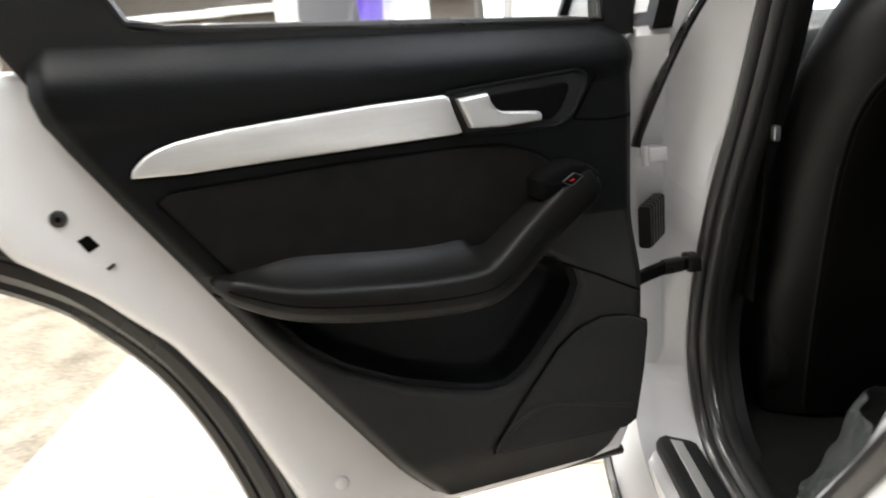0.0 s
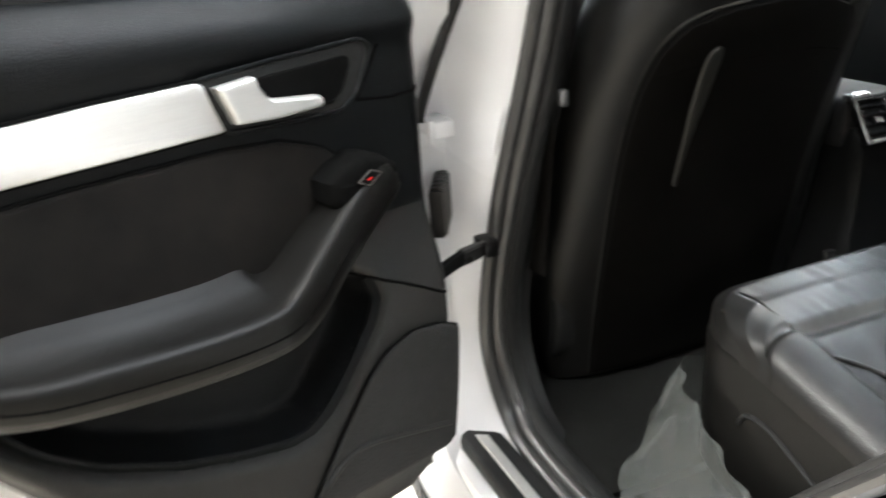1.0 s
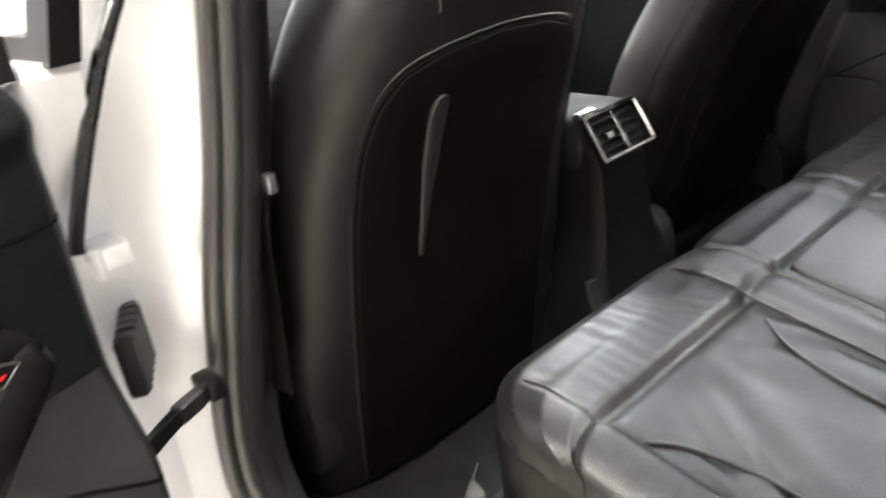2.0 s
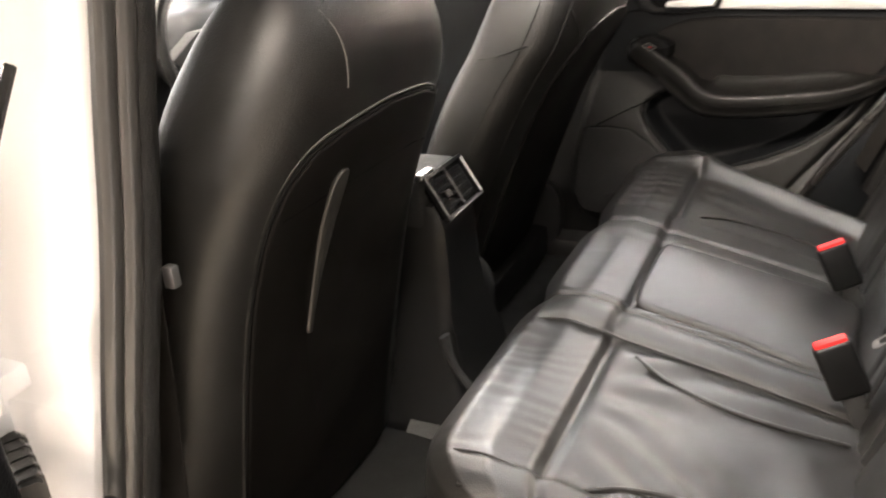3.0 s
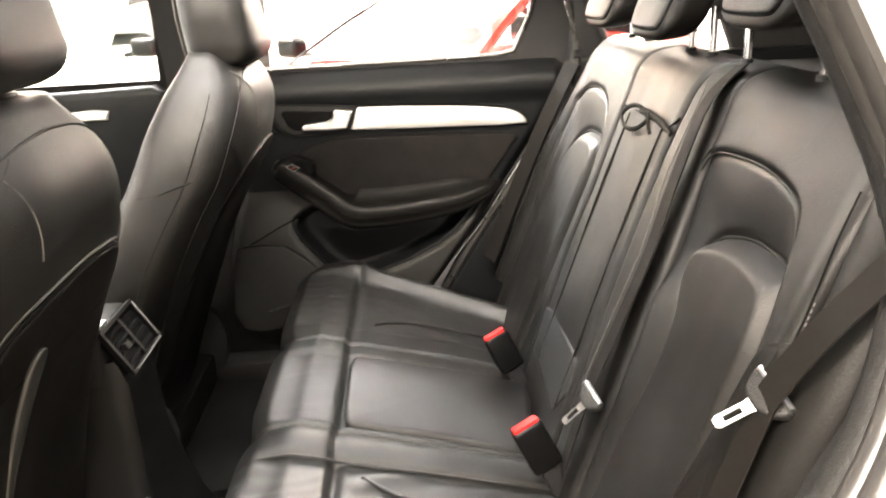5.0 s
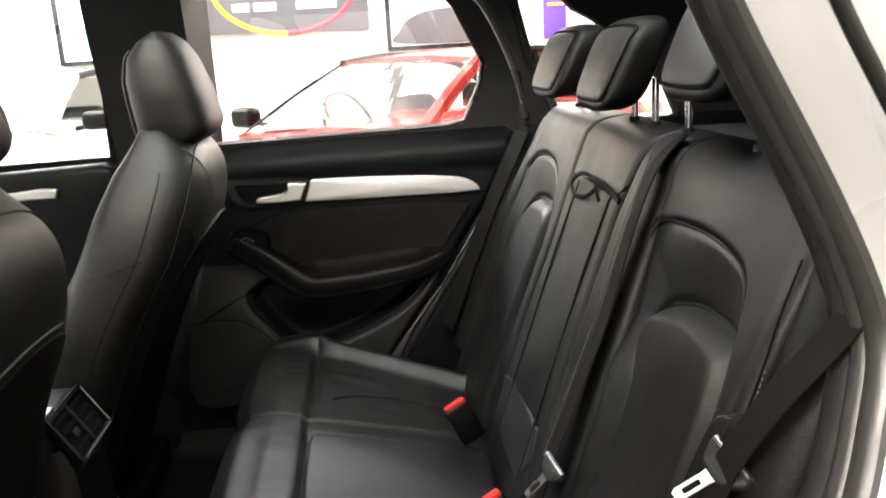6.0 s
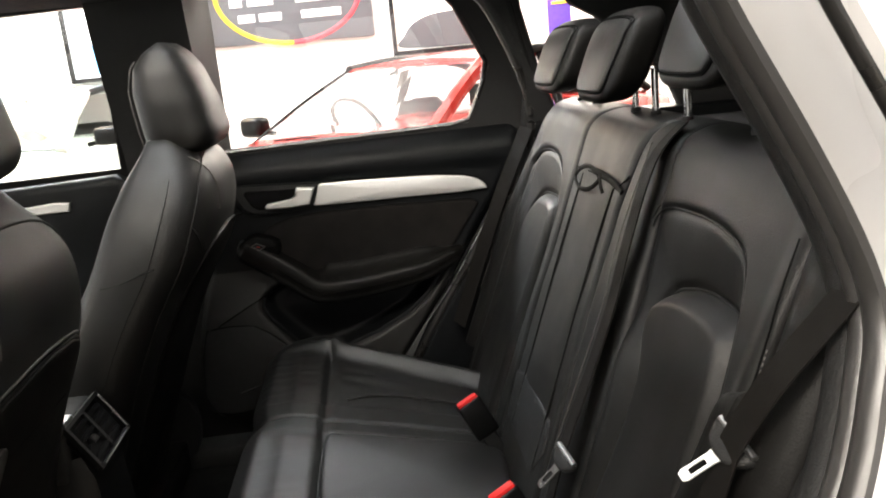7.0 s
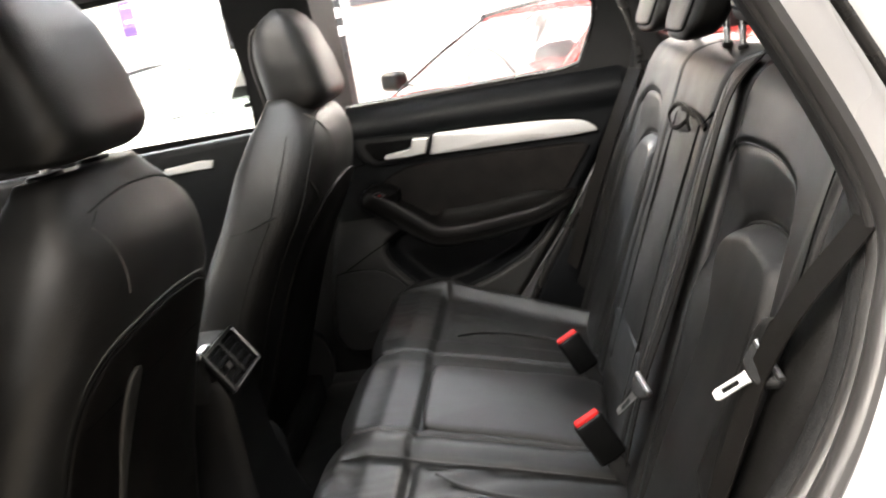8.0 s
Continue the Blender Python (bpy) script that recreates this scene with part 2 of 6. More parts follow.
def soft_box(place, w, d, h, nx=4.0, nz=3.4, nu=56, nv=28):
    """A cushioned block with rounded edges, middle at the origin; place(x, y, z) gives world points."""
    rings = []
    for j in range(nv + 1):
        v = (-0.5 + j / nv) * 3.1
        c, z = spow(math.cos(v), 2 / nz), h / 2 * spow(math.sin(v), 2 / nz)
        rings.append([place(w / 2 * c * spow(math.cos(6.28318 * i / nu), 2 / nx), d / 2 * c * spow(math.sin(6.28318 * i / nu), 2 / nx), z) for i in range(nu)])
    return rings_mesh(rings)


def soft_face(x, z, w, d, h, nx=4.0, nz=3.4):
    """Depth of the front of a soft_box at x, z."""
    k = max(0.0, 1 - abs(2 * z / h) ** nz) ** (nx / nz) - abs(2 * x / w) ** nx
    return d / 2 * max(0.0, k) ** (1 / nx)


def grid(fn, nu, nv, back=None):
    """A surface fn(u, v), 0..1 both ways; back(u, v) gives the points behind it and closes it to a solid."""
    bm = bmesh.new()
    front = [[bm.verts.new(fn(i / nu, j / nv)) for j in range(nv + 1)] for i in range(nu + 1)]
    for i in range(nu):
        for j in range(nv):
            bm.faces.new((front[i][j], front[i + 1][j], front[i + 1][j + 1], front[i][j + 1]))
    if back:
        rear = [[bm.verts.new(back(i / nu, j / nv)) if i in (0, nu) or j in (0, nv) else None for j in range(nv + 1)] for i in range(nu + 1)]
        edge = [(i, 0) for i in range(nu)] + [(nu, j) for j in range(nv)] + [(i, nv) for i in range(nu, 0, -1)] + [(0, j) for j in range(nv, 0, -1)]
        for (i, j), (k, m) in zip(edge, edge[1:] + edge[:1]):
            bm.faces.new((front[i][j], front[k][m], rear[k][m], rear[i][j]))
        bm.faces.new([rear[i][j] for i, j in edge])
    return bm


def block(lo, hi, r=0.01, seg=2):
    bm = bmesh.new()
    bmesh.ops.create_cube(bm, size=1)
    for v in bm.verts:
        v.co = [lo[k] + (v.co[k] + 0.5) * (hi[k] - lo[k]) for k in range(3)]
    if r:
        bmesh.ops.bevel(bm, geom=bm.edges[:], offset=r, segments=seg, affect="EDGES", profile=0.5)
    return bm


def frame_slab(outer, inner, place, h0, h1):
    """A flat frame between two loops of equally many points."""
    bm = bmesh.new()
    L = [[bm.verts.new(place(*q, h)) for q in loop] for loop, h in ((outer, h0), (outer, h1), (inner, h1), (inner, h0))]
    n = len(outer)
    for a, b in zip(L, L[1:] + L[:1]):
        for i in range(n):
            j = (i + 1) % n
            bm.faces.new((a[i], a[j], b[j], b[i]))
    return bm


def join(*bms):
    out = bms[0]
    for b in bms[1:]:
        me = bpy.data.meshes.new("tmp")
        b.to_mesh(me)
        b.free()
        out.from_mesh(me)
        bpy.data.meshes.remove(me)
    return out


def move(bm, m):
    bmesh.ops.transform(bm, matrix=m, verts=bm.verts)
    return bm


def step01(x, a, b):
    t = min(max((x - a) / (b - a), 0.0), 1.0)
    return t * t * (3 - 2 * t)


def poly_sdf(poly):
    """Signed distance to a polygon, negative inside."""
    p = np.array(poly, float)
    q = np.roll(p, -1, 0)
    e = q - p
    ee = (e * e).sum(1)

    def dist(x, y):
        w = np.array((x, y)) - p
        t = np.clip((w * e).sum(1) / ee, 0, 1)
        d = w - e * t[:, None]
        dd = math.sqrt((d * d).sum(1).min())
        c = ((p[:, 1] > y) != (q[:, 1] > y)) & (x < (q[:, 0] - p[:, 0]) * (y - p[:, 1]) / np.where(np.abs(e[:, 1]) < 1e-12, 1e-12, e[:, 1]) + p[:, 0])
        return -dd if c.sum() % 2 else dd

    return dist


def soft_path(z, table):
    """The same with its corners rounded."""
    return sum(lerp_path(z + o, table) for o in (-0.03, -0.02, -0.01, 0.0, 0.01, 0.02, 0.03)) / 7


def lerp_path(z, table):
    """Piecewise linear value by table of (z, value), z ascending."""
    return float(np.interp(z, [a for a, _ in table], [b for _, b in table]))


# ---- showroom ----
SPECKLE = surface("speckled_beige_stone", (0.25, 0.22, 0.17), 0.5, vary=0.6, scale=50, bump=0.1, bump_scale=90)
X0, X1, Y0, Y1, H = -4.5, 6.6, -6.5, 7.5, 3.6
floor = part("floor", block((X0 - 0.2, Y0 - 0.2, -0.2), (X1 + 0.2, Y1 + 0.2, -0.004), 0), SPECKLE)
tagged(floor, "pale beige stone tiled showroom floor", "floor", kind="structure")
# The south wall is unseen and dark to keep light off the seat backs.
for nm, lo, hi, mat, lab in (("wall_east", (X1, Y0, 0), (X1 + 0.2, Y1, H), WALL_PAINT, "plain white painted showroom wall"),                              ("wall_south", (X0 - 0.2, Y0 - 0.2, 0), (X1 + 0.2, Y0, H), WALL_DARK, "unseen showroom wall, dark brown to hold back light")):
    tagged(part(nm, block(lo, hi, 0), mat), lab, "wall", kind="structure")
north = join(block((X0 - 0.2, Y1, 0), (-0.7, Y1 + 0.2, H), 0), block((3.5, Y1, 0), (X1 + 0.2, Y1 + 0.2, H), 0), block((-0.7, Y1, 0), (3.5, Y1 + 0.2, 0.5), 0), block((-0.7, Y1, 3.0), (3.5, Y1 + 0.2, H), 0))
tagged(part("wall_north", north, WALL_DARK), "dark brown panelled showroom wall with an added light opening", "wall", kind="structure")
west = join(block((X0 - 0.2, Y0, 0), (X0, -1.6, H), 0), block((X0 - 0.2, 3.4, 0), (X0, Y1, H), 0), block((X0 - 0.2, -1.6, 0), (X0, 3.4, 0.5), 0), block((X0 - 0.2, -1.6, 3.0), (X0, 3.4, H), 0))
tagged(part("wall_west", west, WALL_TAUPE), "unseen taupe showroom wall with an added light opening", "wall", kind="structure")
# Unseen window, added as the opening for the side light.
win = thing("window_2", (X0 - 0.1, 0.9, 0.5), "wide unseen window with dark frame, added to let in light", "window", kind="structure")
part("window_frame", frame_slab([(-1.6, 0.5), (3.4, 0.5), (3.4, 3.0), (-1.6, 3.0)], [(-1.54, 0.56), (3.34, 0.56), (3.34, 2.94), (-1.54, 2.94)], lambda a, b, h: (X0 - h, a, b), 0.04, 0.12), GLOSS, win)
part("window_pane", block((X0 - 0.076, -1.54, 0.56), (X0 - 0.07, 3.34, 2.94), 0), GLASS, win)
# Unseen window, added as the opening for the light ahead.
win = thing("window_1", (1.4, Y1 + 0.1, 0.5), "wide unseen window with dark frame, added to let in light", "window", kind="structure")
part("window_frame", frame_slab([(-0.7, 0.5), (3.5, 0.5), (3.5, 3.0), (-0.7, 3.0)], [(-0.64, 0.56), (3.44, 0.56), (3.44, 2.94), (-0.64, 2.94)], lambda a, b, h: (a, Y1 + h, b), 0.04, 0.12), GLOSS, win)
part("window_pane", block((-0.64, Y1 + 0.07, 0.56), (3.44, Y1 + 0.076, 2.94), 0), GLASS, win)
tagged(part("ceiling", block((X0, Y0, H), (X1, Y1, H + 0.2), 0), CEILING_GREY), "unseen blue-grey showroom ceiling, toned for the light it throws back", "ceiling", kind="structure")
for lx, ly, power in LAMPS:
    e = thing("ceiling_light", (lx, ly, H), "flat white rectangular ceiling light, lit, unseen, added for the interior's light", "ceiling light", "showroom ceiling lights")
    part("housing", frame_slab([(lx - 0.5, ly - 1.15), (lx + 0.5, ly - 1.15), (lx + 0.5, ly + 1.15), (lx - 0.5, ly + 1.15)],
                               [(lx - 0.47, ly - 1.12), (lx + 0.47, ly - 1.12), (lx + 0.47, ly + 1.12), (lx - 0.47, ly + 1.12)], lambda a, b, h: (a, b, h), H - 0.05, H), PALE, e)
    part("diffuser", block((lx - 0.47, ly - 1.12, H - 0.03), (lx + 0.47, ly + 1.12, H - 0.01), 0), LAMP_FACE, e)


# ---- rear doors: the near one stands open; the far, shut, mirrors it, edges fitted to the camera's view ----
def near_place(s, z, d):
    # leaned towards its foot and scaled about the camera's place to fit its view
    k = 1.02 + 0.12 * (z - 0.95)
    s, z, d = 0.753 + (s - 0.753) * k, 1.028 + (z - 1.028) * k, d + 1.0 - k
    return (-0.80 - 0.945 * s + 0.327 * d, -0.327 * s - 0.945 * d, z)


def far_place(s, z, d):
    return (0.73 - d, 0.06 - s, z)


TRIM_REAR = [(0.40, 0.42), (0.44, 0.455), (0.466, 0.475), (0.62, 0.586), (0.771, 0.697), (0.907, 0.788), (0.975, 0.832), (1.01, 0.852), (1.04, 0.860), (1.08, 0.858), (1.12, 0.845)]
OPEN_FRONT = [(0.40, 0.150), (0.42, 0.118), (0.446, 0.107), (0.634, 0.080), (0.938, 0.073), (1.04, 0.074), (1.065, 0.098), (1.12, 0.112)]
POCKET = [(0.655, 0.770), (0.628, 0.730), (0.592, 0.688), (0.546, 0.651), (0.468, 0.611), (0.395, 0.586), (0.340, 0.572), (0.310, 0.574), (0.285, 0.588), (0.262, 0.609), (0.232, 0.643), (0.205, 0.676), (0.191, 0.706), (0.196, 0.728), (0.222, 0.746), (0.30, 0.775), (0.45, 0.775)]
OPEN_GRILLE = [(0.342, 0.476), (0.338, 0.487), (0.285, 0.555), (0.232, 0.617), (0.20, 0.640), (0.157, 0.652), (0.11, 0.644), (0.082, 0.630), (0.092, 0.55), (0.106, 0.475), (0.12, 0.466)]
SHUT_FRONT = [(0.40, 0.090), (0.42, 0.050), (0.45, 0.022), (0.50, 0.010), (0.60, 0.022), (0.69, 0.042), (0.80, 0.068), (0.938, 0.073), (1.04, 0.074), (1.065, 0.098), (1.12, 0.112)]
SHUT_GRILLE = [(0.342, 0.476), (0.338, 0.487), (0.285, 0.555), (0.240, 0.607), (0.205, 0.642), (0.165, 0.668), (0.11, 0.672), (0.055, 0.668), (0.036, 0.60), (0.026, 0.50), (0.045, 0.455), (0.09, 0.445)]
INSET = [(0.742, 0.904), (0.736, 0.912), (0.715, 0.915), (0.52, 0.921), (0.36, 0.922), (0.285, 0.917), (0.235, 0.900), (0.209, 0.880), (0.205, 0.868), (0.243, 0.838), (0.295, 0.79), (0.34, 0.765), (0.50, 0.765), (0.655, 0.782)]
STRIP = [(0.766, 0.938), (0.764, 0.947), (0.752, 0.959), (0.735, 0.968), (0.709, 0.975), (0.65, 0.982), (0.583, 0.986), (0.47, 0.991), (0.363, 0.993), (0.355, 0.966), (0.346, 0.940), (0.47, 0.938), (0.589, 0.937), (0.70, 0.935)]
BEZEL = [(0.366, 0.995), (0.28, 1.001), (0.172, 1.006), (0.160, 1.000), (0.160, 0.988), (0.180, 0.950), (0.205, 0.934), (0.26, 0.935), (0.342, 0.938), (0.355, 0.966)]
HANDLE = [(0.354, 0.986), (0.311, 0.990), (0.306, 0.972), (0.293, 0.964), (0.236, 0.958), (0.234, 0.946), (0.29, 0.944), (0.338, 0.947), (0.345, 0.965)]
pocket_sdf = poly_sdf(POCKET)


def trim_depth(s, z, edge):
    """How far the trim panel stands out from the door's main plane."""
    d = -0.004
    d += 0.010 * step01(z, 0.985, 1.02)
    low = step01(0.80 - z, 0.0, 0.12)
    d += 0.030 * low
    d -= 0.030 * step01(0.50 - z, 0, 0.10)
    k = pocket_sdf(s, z)
    d -= 0.066 * step01(-k, -0.010, 0.022)
    rear = lerp_path(z, TRIM_REAR) - s
    d -= 0.022 * (1 - step01(rear, 0, 0.03)) ** 2
    front = s - lerp_path(z, edge)
    d -= 0.018 * (1 - step01(front, 0, 0.025)) ** 2
    return d


def door_parts(e, place, closed):
    lo = 0.405
    hi0, hi1 = (1.078, 1.086) if closed else (1.064, 1.098)
    TRIM_FRONT, GRILLE_POLY = (SHUT_FRONT, SHUT_GRILLE) if closed else (OPEN_FRONT, OPEN_GRILLE)

    def at(u, v):
        hi = hi0 + (hi1 - hi0) * u
        z = lo + (hi - lo) * v
        a, b = lerp_path(z, TRIM_FRONT), lerp_path(z, TRIM_REAR)
        s = a + (b - a) * u
        return place(s, z, trim_depth(s, z, TRIM_FRONT) - 0.050 * max(0.0, (z - hi + 0.055) / 0.055) ** 2)

    def back(u, v):
        z = lo + (hi0 + (hi1 - hi0) * u - lo) * v
        a, b = lerp_path(z, TRIM_FRONT), lerp_path(z, TRIM_REAR)
        return place(a + (b - a) * u, z, -0.07)

    card = part("door_card", grid(at, 110, 96, back), TRIM_SOFT, e, "moulded black door trim panel with map pocket", 60)
    card.data.materials.append(TRIM_LOW)
    for k in range(110 * 96):
        u, v = (k // 96 + 0.5) / 110, (k % 96 + 0.5) / 96
        z = lo + (hi0 + (hi1 - hi0) * u - lo) * v
        a, b = lerp_path(z, TRIM_FRONT), lerp_path(z, TRIM_REAR)
        # The pocket keeps the darker vinyl, so its shade is partly in the colour.
        if z < 0.80 and pocket_sdf(a + (b - a) * u, z) > 0.0:
            card.data.polygons[k].material_index = 1
    part("pocket_rim", tube([place(q[0], q[1], trim_depth(*q, TRIM_FRONT) + 0.001) for q in along(POCKET[:14], 0.012)], 0.0075, 0.004, up=place(0, 0, 1)), TRIM_SOFT, card)
    part("fabric_insert", pillow(INSET, place, -0.02, 0.003, 0.006, 0.002, 0.015), SUEDE, e, "dark brown suede insert with soft crease")
    part("insert_seam", tube([place(*q, -0.001) for q in along(INSET, 0.02, True)], 0.0022, closed=True, up=place(0, 0, 1)), GROOVE, card)
    part("strip_seam", tube([place(*q, 0.0) for q in along(STRIP, 0.012, True)], 0.0036, closed=True, up=place(0, 0, 1)), GROOVE, card)
    part("aluminium_strip", pillow(STRIP, place, -0.02, 0.010, 0.004, 0.002, 0.010), ALU, e, "long brushed aluminium inlay tapering to the rear")
    bez = part("handle_bezel", pillow(BEZEL, place, -0.02, 0.006, 0.004, 0, 0.008), TRIM, e)
    # Flat dark plate, not a hollow; the handle recess's shade is its colour.
    part("recess_shade_plate", pillow([(0.33, 0.985), (0.19, 0.992), (0.185, 0.985), (0.20, 0.955), (0.215, 0.944), (0.32, 0.946)], place, -0.02, 0.0075, 0.0015, 0, 0.008), GROOVE, bez)
    part("bezel_rim", tube([place(*q, 0.0065) for q in along(BEZEL, 0.006, True)], 0.0026, 0.0020, closed=True, up=place(0, 0, 1)), TRIM_SOFT, bez)
    part("door_handle", pillow(HANDLE, place, 0.004, 0.022, 0.004, 0.0, 0.006), ALU, e, "satin silver inner door release handle")
    # armrest that turns up into a pull handle
    path = smooth([(0.695, 0.797), (0.66, 0.782), (0.60, 0.762), (0.50, 0.746), (0.41, 0.738), (0.350, 0.740), (0.318, 0.752), (0.282, 0.780), (0.239, 0.811), (0.204, 0.834), (0.172, 0.855), (0.156, 0.866)], 56)
    rings = []
    for i, q in enumerate(path):
        f = i / 55
        t = np.array(path[min(i + 1, 55)]) - np.array(path[max(i - 1, 0)])
        t /= np.linalg.norm(t)
        nrm = np.array((t[1], -t[0]))
        nrm = nrm if nrm[1] > 0 else -nrm
        reach = lerp_path(f, [(0, 0.006), (0.06, 0.040), (0.2, 0.070), (0.45, 0.080), (0.6, 0.074), (0.75, 0.058), (0.93, 0.046), (1, 0.012)])
        half = lerp_path(f, [(0, 0.005), (0.08, 0.018), (0.25, 0.028), (0.5, 0.031), (0.65, 0.030), (0.9, 0.028), (1, 0.008)])
        rise = 0.034 * step01(f, 0.05, 0.2) * (1 - step01(f, 0.42, 0.60))
        # flat top that climbs towards the panel, crisp front ridge, face drawn in below
        prof = [(-0.03, half + rise), (0.0, half + rise), (0.010, half + rise * 0.55), (0.35 * reach, half + rise * 0.16), (0.75 * reach, half), (0.90 * reach, half - 0.001), (0.97 * reach, half - 0.004), (reach, half - 0.009), (0.99 * reach, half * 0.2), (0.93 * reach, -half * 0.35), (0.82 * reach, -half * 0.75), (0.66 * reach, -half * 0.97), (0.45 * reach, -half), (-0.03, -half)]
        rings.append([place(*(q + nrm * o), dd) for dd, o in prof])
    arm = part("armrest", rings_mesh(rings), LEATHER_SIDE, e, "padded black leather armrest rising to a pull handle", 70)
    arm.data.materials.append(TRIM_LOW)
    for k in range(55 * 14):
        # Underside in lighter grey plastic, which also holds light off the floor.
        if k % 14 in (9, 10, 11, 12) and k // 14 < 40:
            arm.data.polygons[k].material_index = 1
    seam = [tuple(np.array(r[8]) * 0.75 + np.array(r[9]) * 0.25) for r in rings][3:40]
    part("armrest_seam", tube(seam, 0.0013), GROOVE, arm)
    sw = part("switch_housing", pillow([(0.256, 0.868), (0.238, 0.880), (0.205, 0.889), (0.182, 0.884), (0.160, 0.868), (0.165, 0.856), (0.205, 0.838), (0.240, 0.828), (0.256, 0.843)], place, -0.01, 0.046, 0.012, 0.002, 0.008), GROOVE, e, "gloss black window switch housing")
    key = [(0.224, 0.864), (0.206, 0.874), (0.192, 0.868), (0.210, 0.857)]
    part("window_switch", pillow(key, place, 0.044, 0.0515, 0.002, 0, 0.004), GLOSS, sw)
    part("switch_rim", tube([place(*q, 0.051) for q in along(key, 0.004, True)], 0.0007, closed=True, up=place(0, 0, 1)), MUTED_STEEL, sw)
    part("red_symbol", pillow([(0.213, 0.8642), (0.209, 0.8668), (0.2055, 0.8655), (0.2095, 0.863)], place, 0.0515, 0.0527, 0.0005, 0, 0.002), RED, sw, "red child lock symbol")
    # lower panel pieces
    part("speaker_grille", pillow(GRILLE_POLY, place, -0.02, 0.034, 0.004, 0.002, 0.012), GRILLE, e, "finely perforated black speaker grille")
    ridge = smooth([(0.318, 0.508), (0.290, 0.528), (0.262, 0.536), (0.225, 0.531), (0.17, 0.516), (0.114, 0.500)], 24)
    part("grille_ridge", tube([place(*q, 0.035) for q in ridge], 0.004, up=place(0, 0, 1)), GRILLE, e)
    part("grille_seam", tube([place(*q, 0.029) for q in along(GRILLE_POLY, 0.02, True)], 0.0022, closed=True, up=place(0, 0, 1)), GROOVE, card)
    for line in ([(0.14, 0.995), (0.158, 0.965), (0.176, 0.939)], [(0.176, 0.939), (0.13, 0.933), (0.075, 0.934)], [(0.673, 0.768), (0.695, 0.773)], [(0.655, 0.782), (0.70, 0.845), (0.742, 0.90)], [(0.236, 0.748), (0.16, 0.715), (0.083, 0.674)]):
        part("trim_seam", tube([place(q[0], q[1], trim_depth(q[0], q[1], TRIM_FRONT) + 0.0005) for q in along(line, 0.01)], 0.0018), GROOVE, card)
    # window frame and glass
    outer = [(0.055, 1.045), (0.06, 1.30), (0.075, 1.50), (0.40, 1.495), (0.74, 1.465), (0.86, 1.27), (0.905, 1.13), (0.86, 1.05)]
    hole = [(0.105, hi0 + 0.004), (0.112, 1.30), (0.135, 1.452), (0.40, 1.442), (0.715, 1.402), (0.80, 1.225), (0.748, hi1 + 0.022), (0.738, hi1 + 0.008)]
    frame_ob = part("window_frame", frame_slab(outer, hole, place, -0.085, -0.040), TRIM, e, "black window frame")
    part("glass_seal", tube([place(*q, -0.045) for q in along(hole, 0.05, True)], 0.007, closed=True, up=place(0, 0, 1)), RUBBER, frame_ob)
    pane = part("window_pane", pillow(hole, place, -0.068, -0.064, 0.0005, 0, 0.08), GLASS, e, "clear side window glass")
    pane.visible_shadow = False
    # painted steel shell
    ARCH = [(0.60, 0.365), (0.643, 0.475), (0.70, 0.607), (0.757, 0.697), (0.841, 0.783), (0.925, 0.846)]
    shell = [(0.05, 1.045), (0.045, 0.70), (0.05, 0.42), (0.075, 0.365), (0.20, 0.352), (0.42, 0.352)] + ARCH + [(0.955, 0.90), (0.945, 0.96), (0.925, 1.04), (0.915, 1.072), (0.5, 1.060)]
    part("inner_panel", pillow(shell, place, -0.125, -0.055, 0.020, 0, 0.015), WHITE, e, "white painted steel door shell")
    SK = [(0.665, 0.365), (0.714, 0.47), (0.744, 0.573), (0.796, 0.658), (0.853, 0.724), (0.945, 0.785)]
    skin = [(0.04, 1.045), (0.035, 0.70), (0.04, 0.40), (0.06, 0.33), (0.20, 0.325), (0.42, 0.325)] + SK + [(1.0, 0.86), (0.99, 0.96), (0.955, 1.072), (0.5, 1.060)]
    part("outer_skin", pillow(skin, place, -0.165, -0.128, 0.016, 0, 0.02), WHITE, e)
    seal = smooth([(0.635, 0.365), (0.668, 0.478), (0.709, 0.585), (0.762, 0.680), (0.842, 0.772), (0.90, 0.815), (0.955, 0.845)], 40)
    for off, r, dd in ((0.0, 0.020, -0.092), (0.026, 0.014, -0.106), (-0.022, 0.012, -0.080)):
        line = []
        for i, q in enumerate(seal):
            t = np.array(seal[min(i + 1, 39)]) - np.array(seal[max(i - 1, 0)])
            t /= np.linalg.norm(t)
            line.append(place(q[0] + t[1] * off, q[1] - t[0] * off, dd))
        part("arch_seal", tube(line, r, up=place(0, 0, 1)), RUBBER, e, "ribbed black rubber wheel arch seal")
    if not closed:
        # Dark plate on the shell gives the latch hole its shade.
        part("latch_shade_plate", pillow([(0.845, 0.862), (0.832, 0.868), (0.820, 0.852), (0.835, 0.845)], place, -0.060, -0.0535, 0.0015, 0, 0.004), GROOVE, e, "square black plate in place of the shaded latch opening")
        circ = [(0.861 + 0.011 * math.cos(a), 0.893 + 0.011 * math.sin(a)) for a in np.linspace(0, 6.28, 16, endpoint=False)]
        plug = part("rubber_plug", pillow(circ, place, -0.060, -0.051, 0.003, 0.001, fine=circ), RUBBER, e, "round black rubber plug")
        part("plug_centre", pillow([(0.861 + 0.004 * math.cos(a), 0.893 + 0.004 * math.sin(a)) for a in np.linspace(0, 6.28, 10, endpoint=False)], place, -0.053, -0.0485, 0.001, 0, 0.002), GROOVE, plug)
